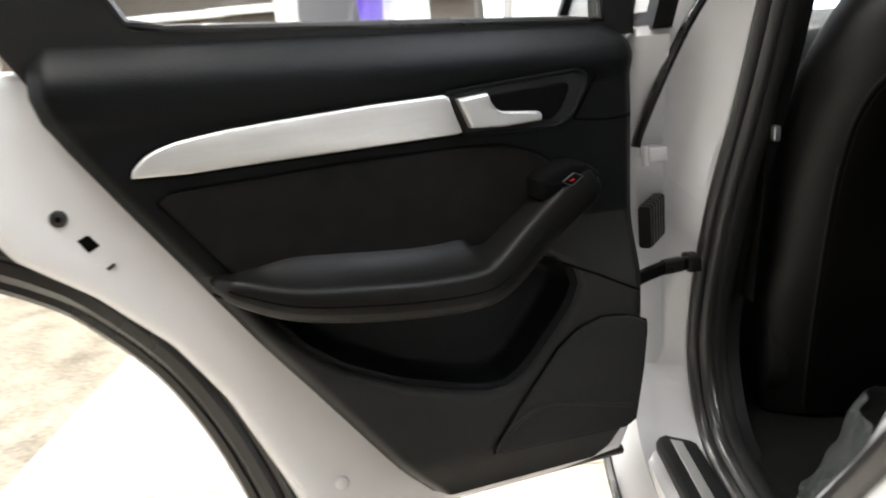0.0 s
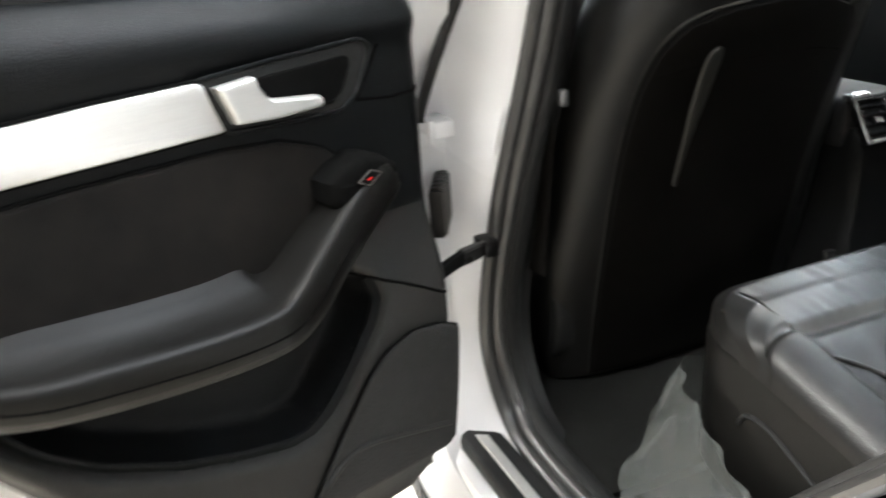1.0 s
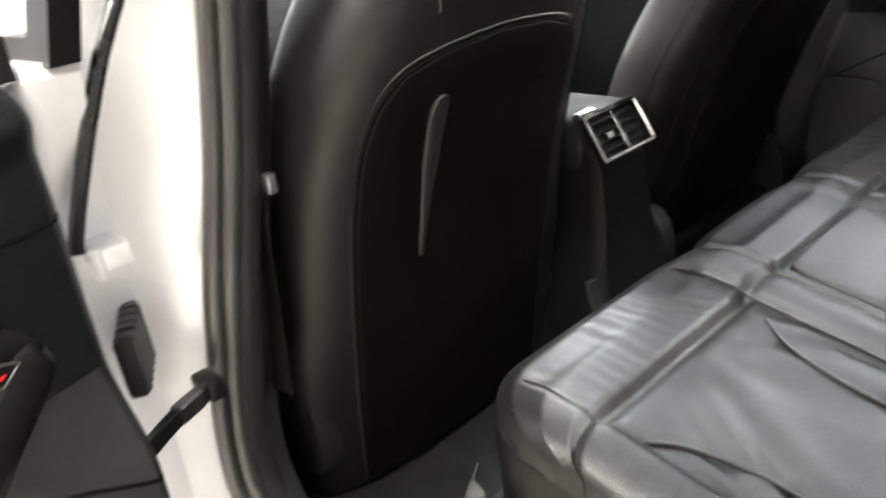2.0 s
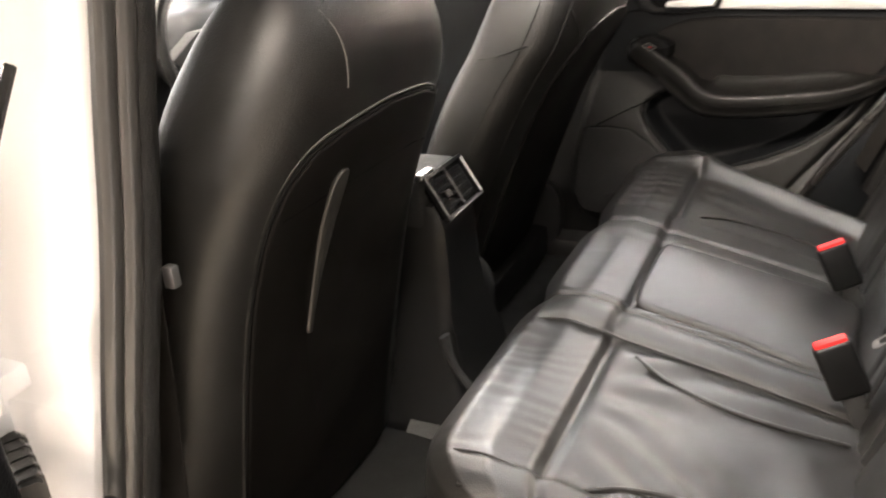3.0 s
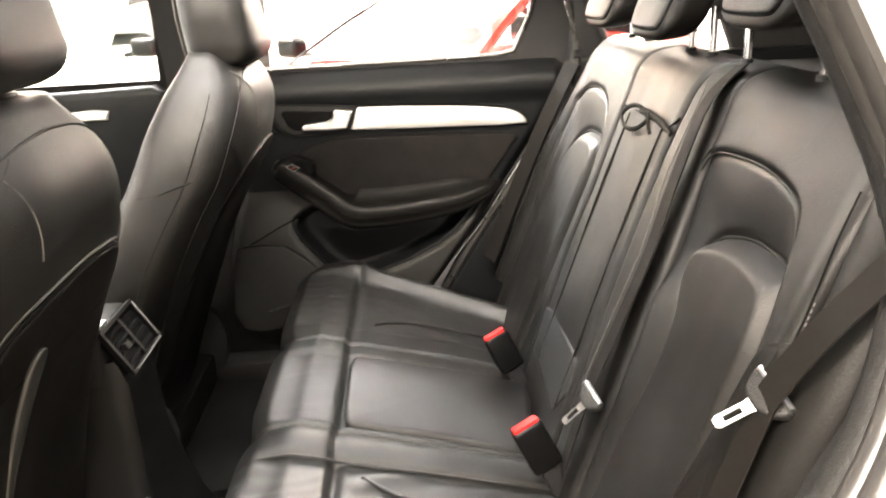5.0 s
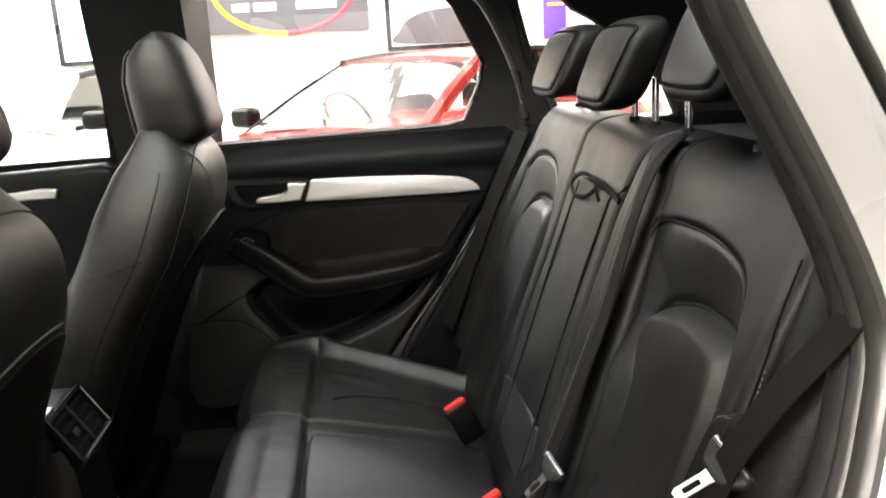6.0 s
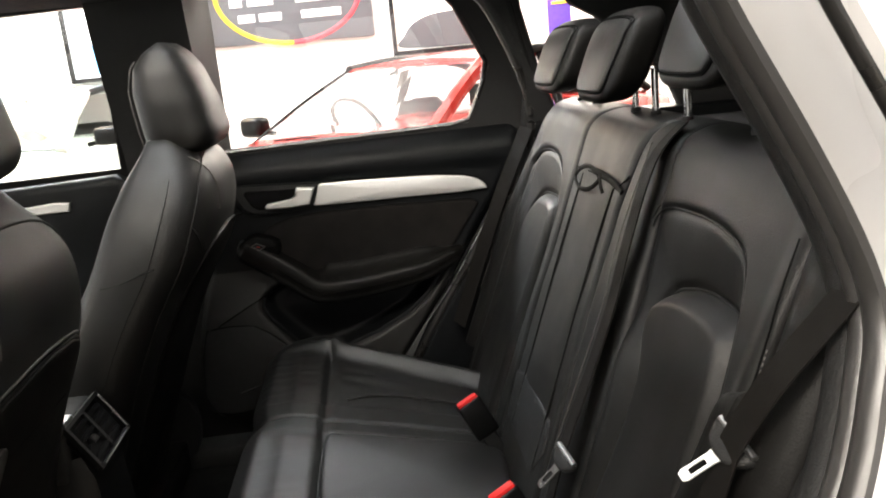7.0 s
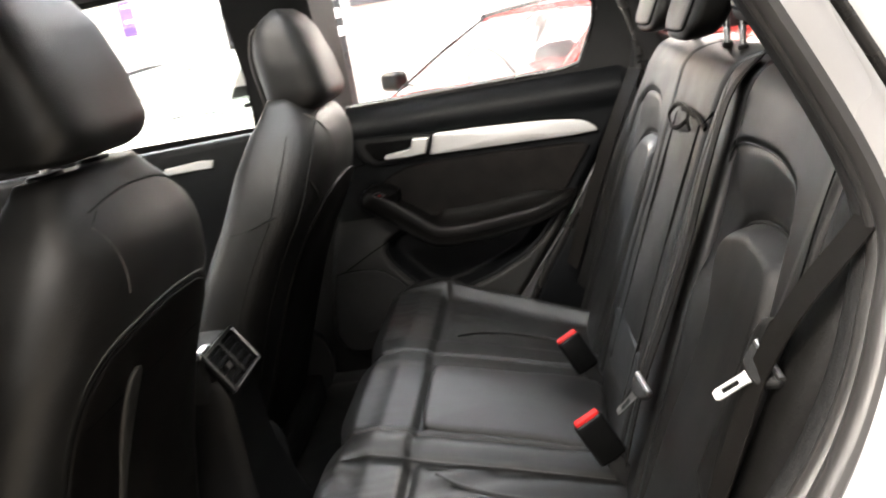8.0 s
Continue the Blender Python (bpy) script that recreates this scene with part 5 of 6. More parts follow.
# ---- floor mats and loose sheet ----
for nm, x0, x1 in (("near", -0.70, -0.17), ("far", 0.16, 0.66)):
    e = part("floor_mat", grid(lambda u, v: (x0 + (x1 - x0) * u, -0.16 + 0.50 * v, 0.352 + 0.010 * wob(u, v, 1, 3) + 0.004 * wob(u, v, 5, 12)), 30, 30, lambda u, v: (x0 + (x1 - x0) * u, -0.16 + 0.50 * v, 0.336)), MAT)
    tagged(e, "charcoal carpet floor mat in the rear footwell, darkened for shade", "floor mat", "rear floor mats")
part("tunnel_hump", grid(lambda u, v: (-0.17 + 0.32 * u, -0.62 + 0.70 * v, 0.340 + 0.075 * math.sin(math.pi * u)), 16, 12, lambda u, v: (-0.17 + 0.32 * u, -0.62 + 0.70 * v, 0.33)), LIT_HUMP, body)

m, nodes, links, p = shader("milky_plastic_film")
p.inputs["Base Color"].default_value = (0.13, 0.14, 0.135, 1)
p.inputs["Roughness"].default_value = 0.22
p.inputs["Alpha"].default_value = 0.34
nz = nodes.new("ShaderNodeTexNoise")
nz.inputs["Scale"].default_value = 9
bp = nodes.new("ShaderNodeBump")
bp.inputs["Strength"].default_value = 0.35
bp.inputs["Distance"].default_value = 0.01
links.new(nz.outputs["Fac"], bp.inputs["Height"])
links.new(bp.outputs["Normal"], p.inputs["Normal"])
FILM = m


FILM_TOP = smooth([(-0.49, -0.150, 0.50), (-0.57, -0.160, 0.545), (-0.622, -0.235, 0.545), (-0.628, -0.32, 0.49), (-0.628, -0.42, 0.445), (-0.628, -0.58, 0.43)], 81)
FILM_LOW = smooth([(-0.49, -0.085, 0.372), (-0.58, -0.105, 0.372), (-0.680, -0.165, 0.375), (-0.705, -0.28, 0.385), (-0.735, -0.42, 0.40), (-0.74, -0.58, 0.405)], 81)


def film(u, v):
    """A sheet that hangs from the cushion's side and lies crumpled on the floor."""
    a, b = FILM_TOP[min(80, int(round(u * 80)))], FILM_LOW[min(80, int(round(u * 80)))]
    q = a + (b - a) * v
    sag = math.sin(math.pi * v)
    q = q + np.array((-0.012, 0.006, -0.030)) * sag
    k = 0.25 + 0.75 * sag + 0.5 * v * v
    q = q + np.array((-0.020 * abs(wob(u * 3, v, 2, 3)), 0.020 * wob(u * 3, v, 5, 3) * k, 0.016 * k * abs(wob(u * 3, v, 8, 4)) + 0.006 * abs(wob(u * 3, v, 3, 10))))
    return (q[0], q[1] + 0.012 * wob(u, v, 1, 14) * v, max(q[2], 0.366))


e = part("plastic_sheet", grid(film, 80, 80, lambda u, v: (film(u, v)[0], film(u, v)[1], film(u, v)[2] - 0.0015)), FILM, None, "crumpled translucent protective plastic sheet below the seat")
tagged(e, "crumpled translucent protective plastic sheet below the seat", "plastic sheet")
plate = thing("sill_plate", (-0.775, -0.2, 0.352), "black sill plate with bright metal strip", "sill plate")
part("plate", pillow([(-0.815, 0.06), (-0.77, 0.03), (-0.765, -0.34), (-0.80, -0.42), (-0.835, -0.42), (-0.835, 0.05)], lambda a, b, h: (a, b, 0.352 + h), 0, 0.020, 0.008, 0, 0.015), TRIM, plate)
part("metal_strip", pillow([(-0.812, 0.035), (-0.795, 0.025), (-0.795, -0.36), (-0.812, -0.36)], lambda a, b, h: (a, b, 0.371 + h), 0, 0.004, 0.001, 0, 0.02), ALU, plate)

# ---- door check strap and hinges at the near pillar ----
cs = thing("door_check_strap", (-0.80, 0.0, 0.70), "black door check strap between pillar and open door", "door strap")
part("arm", tube(smooth([(-0.770, 0.044, 0.684), (-0.79, 0.024, 0.688), (-0.82, 0.010, 0.690), (-0.862, -0.004, 0.682), (-0.93, -0.03, 0.664)], 16), 0.006, 0.010, square=True), GLOSS, cs)
part("bracket", block((-0.786, 0.020, 0.672), (-0.762, 0.062, 0.697), 0.005), GLOSS, cs)
part("sleeve", tube([(-0.796, 0.021, 0.689), (-0.828, 0.007, 0.690)], 0.008, 0.011, square=True), RUBBER, cs)
hg = part("hinge", block((-0.838, 0.052, 0.848), (-0.806, 0.110, 0.872), 0.004), WHITE, near_door, "white painted steel hinge")
part("knuckle", tube([(-0.842, 0.052, 0.844), (-0.842, 0.052, 0.876)], 0.006, seg=12), WHITE, hg)
gr = thing("cable_sleeve", (-0.83, 0.07, 0.75), "black ribbed rubber cable sleeve between door and pillar", "cable sleeve")
part("sleeve", tube([(-0.808, 0.11, 0.752), (-0.825, 0.075, 0.752), (-0.85, 0.03, 0.750)], 0.010, 0.034, square=True), RUBBER, gr)
for k in range(5):
    f = k / 4
    part("rib", tube([(-0.811 - 0.032 * f, 0.100 - 0.060 * f, 0.752), (-0.814 - 0.032 * f, 0.094 - 0.060 * f, 0.752)], 0.0112, 0.0352, square=True), RUBBER, gr)

# ---- rest of the car: front doors, dashboard, quarters, tail ----
fd = thing("front_door", (-0.81, 0.62, 0.33), "shut white front car door beside the open rear door", "car door", "front doors of the car")
part("outer_skin", pillow([(0.135, 0.33), (0.125, 0.60), (0.10, 0.90), (0.05, 1.055), (1.20, 1.03), (1.25, 0.60), (1.20, 0.33)], lambda a, b, h: (-0.80 - h, a, b), 0.0, 0.06, 0.02, 0.0, 0.03), WHITE, fd)
part("window_frame", frame_slab([(0.045, 1.05), (-0.03, 1.50), (0.75, 1.46), (1.22, 1.03)], [(0.10, 1.075), (0.035, 1.45), (0.72, 1.42), (1.10, 1.06)], lambda a, b, h: (-0.80 + 0.24 * max(0, b - 1.05) - h, a, b), 0.0, 0.03), GLOSS, fd)
part("window_pane", pillow([(0.10, 1.075), (0.035, 1.45), (0.72, 1.42), (1.10, 1.06)], lambda a, b, h: (-0.808 + 0.24 * max(0, b - 1.05) - h, a, b), 0.0, 0.004, 0.0005, 0, 0.1), GLASS, fd).visible_shadow = False
part("inner_trim", pillow([(0.13, 0.36), (0.13, 1.06), (1.15, 1.03), (1.15, 0.36)], lambda a, b, h: (-0.79 + h, a, b), 0.0, 0.05, 0.02, 0.01, 0.03), TRIM, fd)
part("edge_seal", tube(smooth([(-0.735, 0.072, 1.105), (-0.771, 0.07, 1.050), (-0.800, 0.07, 0.995), (-0.826, 0.07, 0.940), (-0.848, 0.068, 0.890), (-0.853, 0.066, 0.872)], 24), 0.008, 0.010, up=(0, 1, 0)), RUBBER, fd, "black rubber seal along the rear edge")
fd = thing("front_door", (0.78, 0.62, 0.33), "shut front car door with black trim behind the far seat", "car door", "front doors of the car")
part("inner_trim", pillow([(0.135, 0.36), (0.135, 1.045), (0.16, 1.062), (1.15, 1.03), (1.15, 0.36)], lambda a, b, h: (0.79 - h, a, b), 0.0, 0.07, 0.02, 0.01, 0.03), TRIM_SOFT, fd)
part("aluminium_strip", pillow([(0.27, 0.992), (0.265, 1.012), (0.30, 1.016), (0.40, 1.008), (0.40, 0.99)], lambda a, b, h: (0.72 - h, a, b), 0.0, 0.012, 0.004, 0.0, 0.01), ALU, fd)
part("outer_skin", pillow([(0.135, 0.33), (0.10, 1.055), (1.20, 1.03), (1.20, 0.33)], lambda a, b, h: (0.80 + h, a, b), 0.0, 0.06, 0.02, 0.0, 0.03), WHITE, fd)
part("window_frame", frame_slab([(0.13, 1.05), (0.13, 1.50), (0.75, 1.46), (1.22, 1.03)], [(0.155, 1.072), (0.14, 1.44), (0.72, 1.42), (1.10, 1.06)], lambda a, b, h: (0.77 - 0.10 * max(0, b - 1.05) + h, a, b), 0.0, 0.03), GLOSS, fd)
pn = part("window_pane", pillow([(0.155, 1.072), (0.14, 1.44), (0.72, 1.42), (1.10, 1.06)], lambda a, b, h: (0.785 - 0.10 * max(0, b - 1.05) + h, a, b), 0.0, 0.004, 0.0005, 0, 0.1), GLASS, fd)
pn.visible_shadow = False
dash = thing("dashboard", (0, 1.15, 0.8), "black dashboard with silver edged vents and steering wheel", "dashboard")
part("panel", pillow([(1.0, 0.55), (0.98, 0.85), (1.02, 0.98), (1.30, 1.03), (1.45, 1.0), (1.45, 0.45)], lambda a, b, h: (-0.70 + h, a, b), 0.0, 1.40, 0.02, 0, 0.03), TRIM, dash)
for vx in (-0.60, -0.10, 0.10, 0.60):
    part("vent_ring", tube([(vx + 0.05 * math.cos(a), 0.975, 0.90 + 0.05 * math.sin(a)) for a in np.linspace(0, 6.283, 24, endpoint=False)], 0.006, closed=True, up=(0, 1, 0)), STEEL, dash)
part("inlay", block((-0.68, 0.965, 0.80), (-0.18, 0.985, 0.84), 0.006), ALU, dash)
part("steering_wheel", tube([(0.37 + 0.185 * math.cos(a), 0.80 + 0.05 * math.sin(a), 0.90 + 0.175 * math.sin(a)) for a in np.linspace(0, 6.283, 40, endpoint=False)], 0.015, closed=True, up=(0, 1, 0.3)), LEATHER_SIDE, dash)
part("wheel_hub", pillow([(0.30, 0.86), (0.44, 0.86), (0.54, 0.91), (0.44, 0.96), (0.30, 0.96), (0.20, 0.91)], lambda a, b, h: (a, 0.82 + h, b), -0.02, 0.02, 0.01, 0, 0.02), TRIM, dash)
part("wheel_column", tube([(0.37, 0.82, 0.90), (0.37, 1.05, 0.84)], 0.035, seg=12), TRIM, dash)
ws = part("windscreen", grid(lambda u, v: (-0.68 + 1.36 * u, 1.50 - 0.55 * v, 1.02 + 0.42 * v), 8, 8, lambda u, v: (-0.68 + 1.36 * u, 1.505 - 0.55 * v, 1.025 + 0.42 * v)), GLASS, body, "windscreen glass")
ws.visible_shadow = False
part("firewall", block((-0.80, 1.46, 0.30), (0.80, 1.52, 1.0), 0.01), TRIM, body)
# near rear quarter, outside
part("quarter_panel", pillow([(-0.98, 0.88), (-1.0, 1.06), (-2.1, 1.06), (-2.1, 0.45), (-1.85, 0.42), (-1.75, 0.60), (-1.58, 0.72), (-1.30, 0.74), (-1.10, 0.70)], lambda a, b, h: (-0.80 - h, a, b), 0.0, 0.10, 0.03, 0.0, 0.03), WHITE, body, "white rear quarter panel")
part("quarter_glass", pillow([(-0.95, 1.09), (-0.86, 1.30), (-0.90, 1.40), (-1.7, 1.36), (-1.9, 1.10)], lambda a, b, h: (-0.80 + 0.24 * (b - 1.05) - h, a, b), 0.0, 0.02, 0.004, 0, 0.03), GLOSS, body, "dark quarter window")
part("roof_rail", tube(smooth([(-0.70, -1.9, 1.50), (-0.72, -1.0, 1.56), (-0.72, 0.0, 1.60), (-0.70, 0.9, 1.55)], 24), 0.022, 0.020), STEEL, body, "grey metal roof rail")
# far quarter lining, pillars and tail
part("far_quarter_lining", pillow([(-0.40, 0.336), (-0.425, 0.40), (-0.535, 0.60), (-0.648, 0.77), (-0.740, 0.905), (-0.80, 1.005), (-0.815, 1.09), (-1.85, 1.09), (-1.85, 0.336)], lambda a, b, h: (0.79 - h, a, b), 0.0, 0.105, 0.012, 0, 0.02), TRIM_SOFT, body, "black rear side lining")
part("far_opening_seal", tube([(0.690, a, b) for a, b in smooth([(-0.405, 0.36), (-0.425, 0.41), (-0.530, 0.60), (-0.643, 0.77), (-0.735, 0.905), (-0.795, 1.0), (-0.818, 1.08), (-0.80, 1.20), (-0.73, 1.36), (-0.66, 1.42)], 50)], 0.009, 0.010), RUBBER, body, "black rubber door seal")
# Steel line in place of the light that the door gap reflects.
part("seal_gap_glint", tube([(0.679, -0.757, 0.955), (0.679, -0.691, 0.869), (0.679, -0.599, 0.725), (0.679, -0.463, 0.55)], 0.0016), STEEL, body, "thin bright line standing for light caught in the seal gap")
part("far_rear_pillar", pillow([(-0.69, 1.44), (-0.745, 1.33), (-0.815, 1.18), (-0.80, 1.07), (-0.90, 1.07), (-0.85, 1.20), (-0.80, 1.385), (-0.77, 1.44)], lambda a, b, h: (0.75 - 0.12 * (b - 1.05) - h, a, b), 0.0, 0.055, 0.02, 0.01, 0.015), LINING, body, "black rear pillar trim")
part("far_tail_pillar", pillow([(-0.88, 1.41), (-0.94, 1.345), (-1.00, 1.312), (-1.07, 1.243), (-1.16, 1.165), (-1.20, 1.07), (-1.95, 1.07), (-1.95, 1.45), (-0.88, 1.45)], lambda a, b, h: (0.745 - h, a, b), 0.0, 0.03, 0.008, 0, 0.03), LINING, body, "black tail pillar lining")
part("near_rear_pillar", pillow([(-0.76, 1.44), (-0.82, 1.18), (-0.83, 1.07), (-1.10, 1.07), (-0.98, 1.20), (-0.92, 1.38), (-0.88, 1.44)], lambda a, b, h: (-0.70 + 0.12 * (b - 1.05) + h, a, b), 0.0, 0.055, 0.02, 0.01, 0.02), LINING, body)
part("near_quarter_lining", pillow([(-0.82, 0.336), (-0.82, 1.09), (-1.85, 1.09), (-1.85, 0.336)], lambda a, b, h: (-0.79 + h, a, b), 0.0, 0.10, 0.012, 0, 0.03), TRIM_SOFT, body)
part("tail_glass", grid(lambda u, v: (-0.60 + 1.20 * u, -1.98 + 0.20 * v, 1.08 + 0.32 * v), 8, 4, lambda u, v: (-0.60 + 1.20 * u, -1.985 + 0.20 * v, 1.08 + 0.32 * v)), GLOSS, body, "dark tinted rear window")
part("tailgate", block((-0.75, -2.05, 0.40), (0.75, -1.95, 1.08), 0.03), WHITE, body)
for sx in (-1, 1):
    part("tail_pillar", tube([(sx * 0.66, -1.97, 1.05), (sx * 0.62, -1.76, 1.44)], 0.06, 0.05), LINING, body)
part("tail_header", tube([(-0.64, -1.78, 1.40), (0.64, -1.78, 1.40)], 0.05, 0.05), LINING, body)
part("wheel", tube([(-0.80, -1.42 + 0.26 * math.cos(a), 0.34 + 0.26 * math.sin(a)) for a in np.linspace(0, 6.283, 40, endpoint=False)], 0.08, 0.08, seg=12, closed=True, up=(1, 0, 0)), RUBBER, body)
part("wheel", tube([(0.80, -1.42 + 0.26 * math.cos(a), 0.34 + 0.26 * math.sin(a)) for a in np.linspace(0, 6.283, 40, endpoint=False)], 0.08, 0.08, seg=12, closed=True, up=(1, 0, 0)), RUBBER, body)
for sx in (-1, 1):
    part("wheel", tube([(sx * 0.80, 1.39 + 0.26 * math.cos(a), 0.34 + 0.26 * math.sin(a)) for a in np.linspace(0, 6.283, 40, endpoint=False)], 0.08, 0.08, seg=12, closed=True, up=(1, 0, 0)), RUBBER, body)
part("bonnet", grid(lambda u, v: (-0.80 + 1.6 * u, 1.50 + 1.0 * v, 1.0 - 0.22 * v * v + 0.03 * math.sin(math.pi * u)), 10, 10, lambda u, v: (-0.80 + 1.6 * u, 1.50 + 1.0 * v, 0.42)), WHITE, body)
# far footwell step and seat base cover
part("far_sill", block((0.62, -0.40, 0.336), (0.70, 0.60, 0.40), 0.015), TRIM_LOW, body)


# ---- parked cars outside ----
def parked_car(at, turn, paint, label, high=1.0):
    e = thing("parked_car", (at[0], at[1], 0), label, "car", "parked cars")
    m = Matrix.Translation((at[0], at[1], 0)) @ Matrix.Rotation(radians(turn), 4, "Z")
    # along +x is forward; windscreen base at x = 0
    prof = [(-3.1, 0.62, 0.35, 0.72), (-3.0, 0.74, 0.26, 0.86), (-2.4, 0.82, 0.22, 0.92), (-1.2, 0.84, 0.20, 0.92), (0.0, 0.84, 0.20, 0.90), (0.5, 0.83, 0.20, 0.84), (1.0, 0.80, 0.20, 0.77), (1.3, 0.70, 0.24, 0.68), (1.42, 0.52, 0.32, 0.55)]
    rings = []
    for x, w, zb, zt in prof:
        zt *= high
        r = []
        for y, z in ((-1, zb), (-1.02, (zb + zt) * 0.5), (-0.96, zt - 0.07), (-0.82, zt - 0.01), (-0.4, zt + 0.012), (0, zt + 0.018), (0.4, zt + 0.012), (0.82, zt - 0.01), (0.96, zt - 0.07), (1.02, (zb + zt) * 0.5), (1, zb)):
            r.append(m @ Vector((x, y * w, z)))
        rings.append(r)
    bd = part("body", rings_mesh(rings), paint, e, "", 50)
    roof_z = 1.27 * high
    for sy in (-1, 1):
        part("windscreen_pillar", tube([m @ Vector(p) for p in smooth([(0.05, sy * 0.68, 0.88 * high), (-0.35, sy * 0.61, 1.10 * high), (-0.72, sy * 0.55, roof_z)], 10)], 0.040 if sy > 0 else 0.010, 0.045 if sy > 0 else 0.010), paint if sy > 0 else GLOSS, e)
        part("roof_side", tube([m @ Vector(p) for p in smooth([(-0.72, sy * 0.55, roof_z), (-1.3, sy * 0.56, roof_z + 0.03), (-2.0, sy * 0.56, roof_z - 0.06), (-2.7, sy * 0.66, 0.90 * high)], 14)], 0.035, 0.03), GLOSS, e)
        part("door_pillar", tube([m @ Vector((-1.25, sy * 0.74, 0.88 * high)), m @ Vector((-1.3, sy * 0.56, roof_z + 0.01))], 0.03, 0.03), GLOSS, e)
        mir = part("door_mirror", move(block((-0.06, -0.10, -0.06), (0.06, 0.10, 0.07), 0.04, 3), m @ Matrix.Translation((-0.18, sy * 0.93, 0.95 * high))), GLOSS, e, "black door mirror")
        part("mirror_foot", tube([m @ Vector((-0.2, sy * 0.76, 0.90 * high)), m @ Vector((-0.18, sy * 0.88, 0.92 * high))], 0.018), GLOSS, mir)
        part("headlight", move(block((-0.10, -0.16, -0.05), (0.10, 0.16, 0.05), 0.03, 2), m @ Matrix.Translation((1.24, sy * 0.52, 0.60 * high)) @ Matrix.Rotation(sy * -0.45, 4, "Z")), PALE, e)
        for wx in (0.72, -1.85):
            part("wheel", tube([m @ Vector((wx + 0.23 * math.cos(a), sy * 0.74, 0.31 + 0.23 * math.sin(a))) for a in np.linspace(0, 6.283, 28, endpoint=False)], 0.08, 0.08, seg=10, closed=True, up=m.to_3x3() @ Vector((0, 1, 0))), RUBBER, e)
        part("seat", move(block((-0.12, -0.20, -0.30), (0.12, 0.20, 0.28), 0.07, 3), m @ Matrix.Translation((-1.15, sy * 0.34, 0.72 * high)) @ Matrix.Rotation(-0.3, 4, "Y")), LEATHER, e, "dark seat behind the glass")
    part("roof", grid(lambda u, v: m @ Vector((-0.72 - 1.25 * u, (-0.55 + 1.1 * v), roof_z + 0.035 * math.sin(math.pi * v) + 0.03 * math.sin(math.pi * u))), 10, 10, lambda u, v: m @ Vector((-0.72 - 1.25 * u, (-0.55 + 1.1 * v), roof_z - 0.02))), paint, e)
    gl = part("windscreen", grid(lambda u, v: m @ Vector((0.05 - 0.77 * u + 0.05 * math.sin(math.pi * v), (-0.67 + 1.34 * v) * (1 - 0.18 * u), (0.885 + 0.385 * u) * high)), 8, 10, lambda u, v: m @ Vector((0.045 - 0.77 * u + 0.05 * math.sin(math.pi * v), (-0.67 + 1.34 * v) * (1 - 0.18 * u), (0.88 + 0.385 * u) * high))), GLASS, e, "clear windscreen")
    gl.visible_shadow = False
    part("dashboard", move(block((-0.55, -0.66, 0.70), (-0.02, 0.66, 0.885 * high), 0.03), m), GLOSS, e)
    part("steering_wheel", tube([m @ Vector((-0.50 + 0.06 * math.sin(a), -0.34 + 0.17 * math.cos(a), 0.92 * high + 0.15 * math.sin(a))) for a in np.linspace(0, 6.283, 30, endpoint=False)], 0.014, closed=True, up=m.to_3x3() @ Vector((1, 0, 0.3))), GLOSS, e, "black steering wheel")
    for y0 in (-0.45, 0.15):
        part("wiper", tube([m @ Vector((0.09, y0, 0.90 * high)), m @ Vector((0.06, y0 + 0.25, 0.915 * high)), m @ Vector((0.05, y0 + 0.5, 0.905 * high))], 0.009, 0.006), GLOSS, e, "black wiper")
    part("rear_bulkhead", move(block((-2.2, -0.6, 0.6), (-2.1, 0.6, 1.05 * high), 0.02), m), GLOSS, e)
    return e


parked_car((3.43, -0.26), 137, RED_PAINT, "red coupe parked nose towards the white car", 0.95)
parked_car((4.75, 2.35), 172, GREEN_PAINT, "pale green car parked beside the red one", 0.96)
parked_car((4.6, -4.6), 150, DARK_PAINT, "dark grey car parked by the far wall", 1.05)

# ---- boards and screens on the far wall ----
WX = X1 - 0.004


def wall_place(y, z, h):
    return (WX - h, y, z)


sign = thing("wall_sign", (X1, 0.1, 1.45), "dark grey wall sign with yellow and red oval and white lettering", "sign")
part("board", pillow([(0.95, 1.50), (0.95, 2.45), (-0.585, 2.45), (-0.585, 1.47)], wall_place, 0.0, 0.04, 0.006, 0, 0.05), SIGN_GREY, sign)
for lo, hi, mat in ((1.4708, 4.7124, YELLOW), (-1.5708, 1.4708, RED_PRINT)):
    part("oval_arc", tube([wall_place(0.16 - 0.65 * math.cos(a), 1.93 + 0.45 * math.sin(a), 0.044) for a in np.linspace(lo, hi, 50)], 0.020, 0.004, up=(1, 0, 0)), mat, sign)
for z, spans in ((1.86, ((0.69, 0.58), (0.53, 0.30), (0.10, -0.34))), (1.72, ((0.63, 0.48), (0.44, 0.24), (0.06, -0.30)))):
    for a, b in spans:
        part("lettering", block((WX - 0.048, b, z - 0.035), (WX - 0.04, a, z + 0.035), 0.003), WHITE_PRINT, sign)
tv = thing("wall_screen", (X1, -1.2, 1.28), "black framed wall screen showing a dark car on pale ground", "screen", "wall screens")
part("bezel", frame_slab([(-0.74, 1.27), (-0.74, 1.98), (-1.95, 1.98), (-1.95, 1.27)], [(-0.78, 1.31), (-0.78, 1.94), (-1.91, 1.94), (-1.91, 1.31)], wall_place, 0.0, 0.06), SCREEN_BLACK, tv)
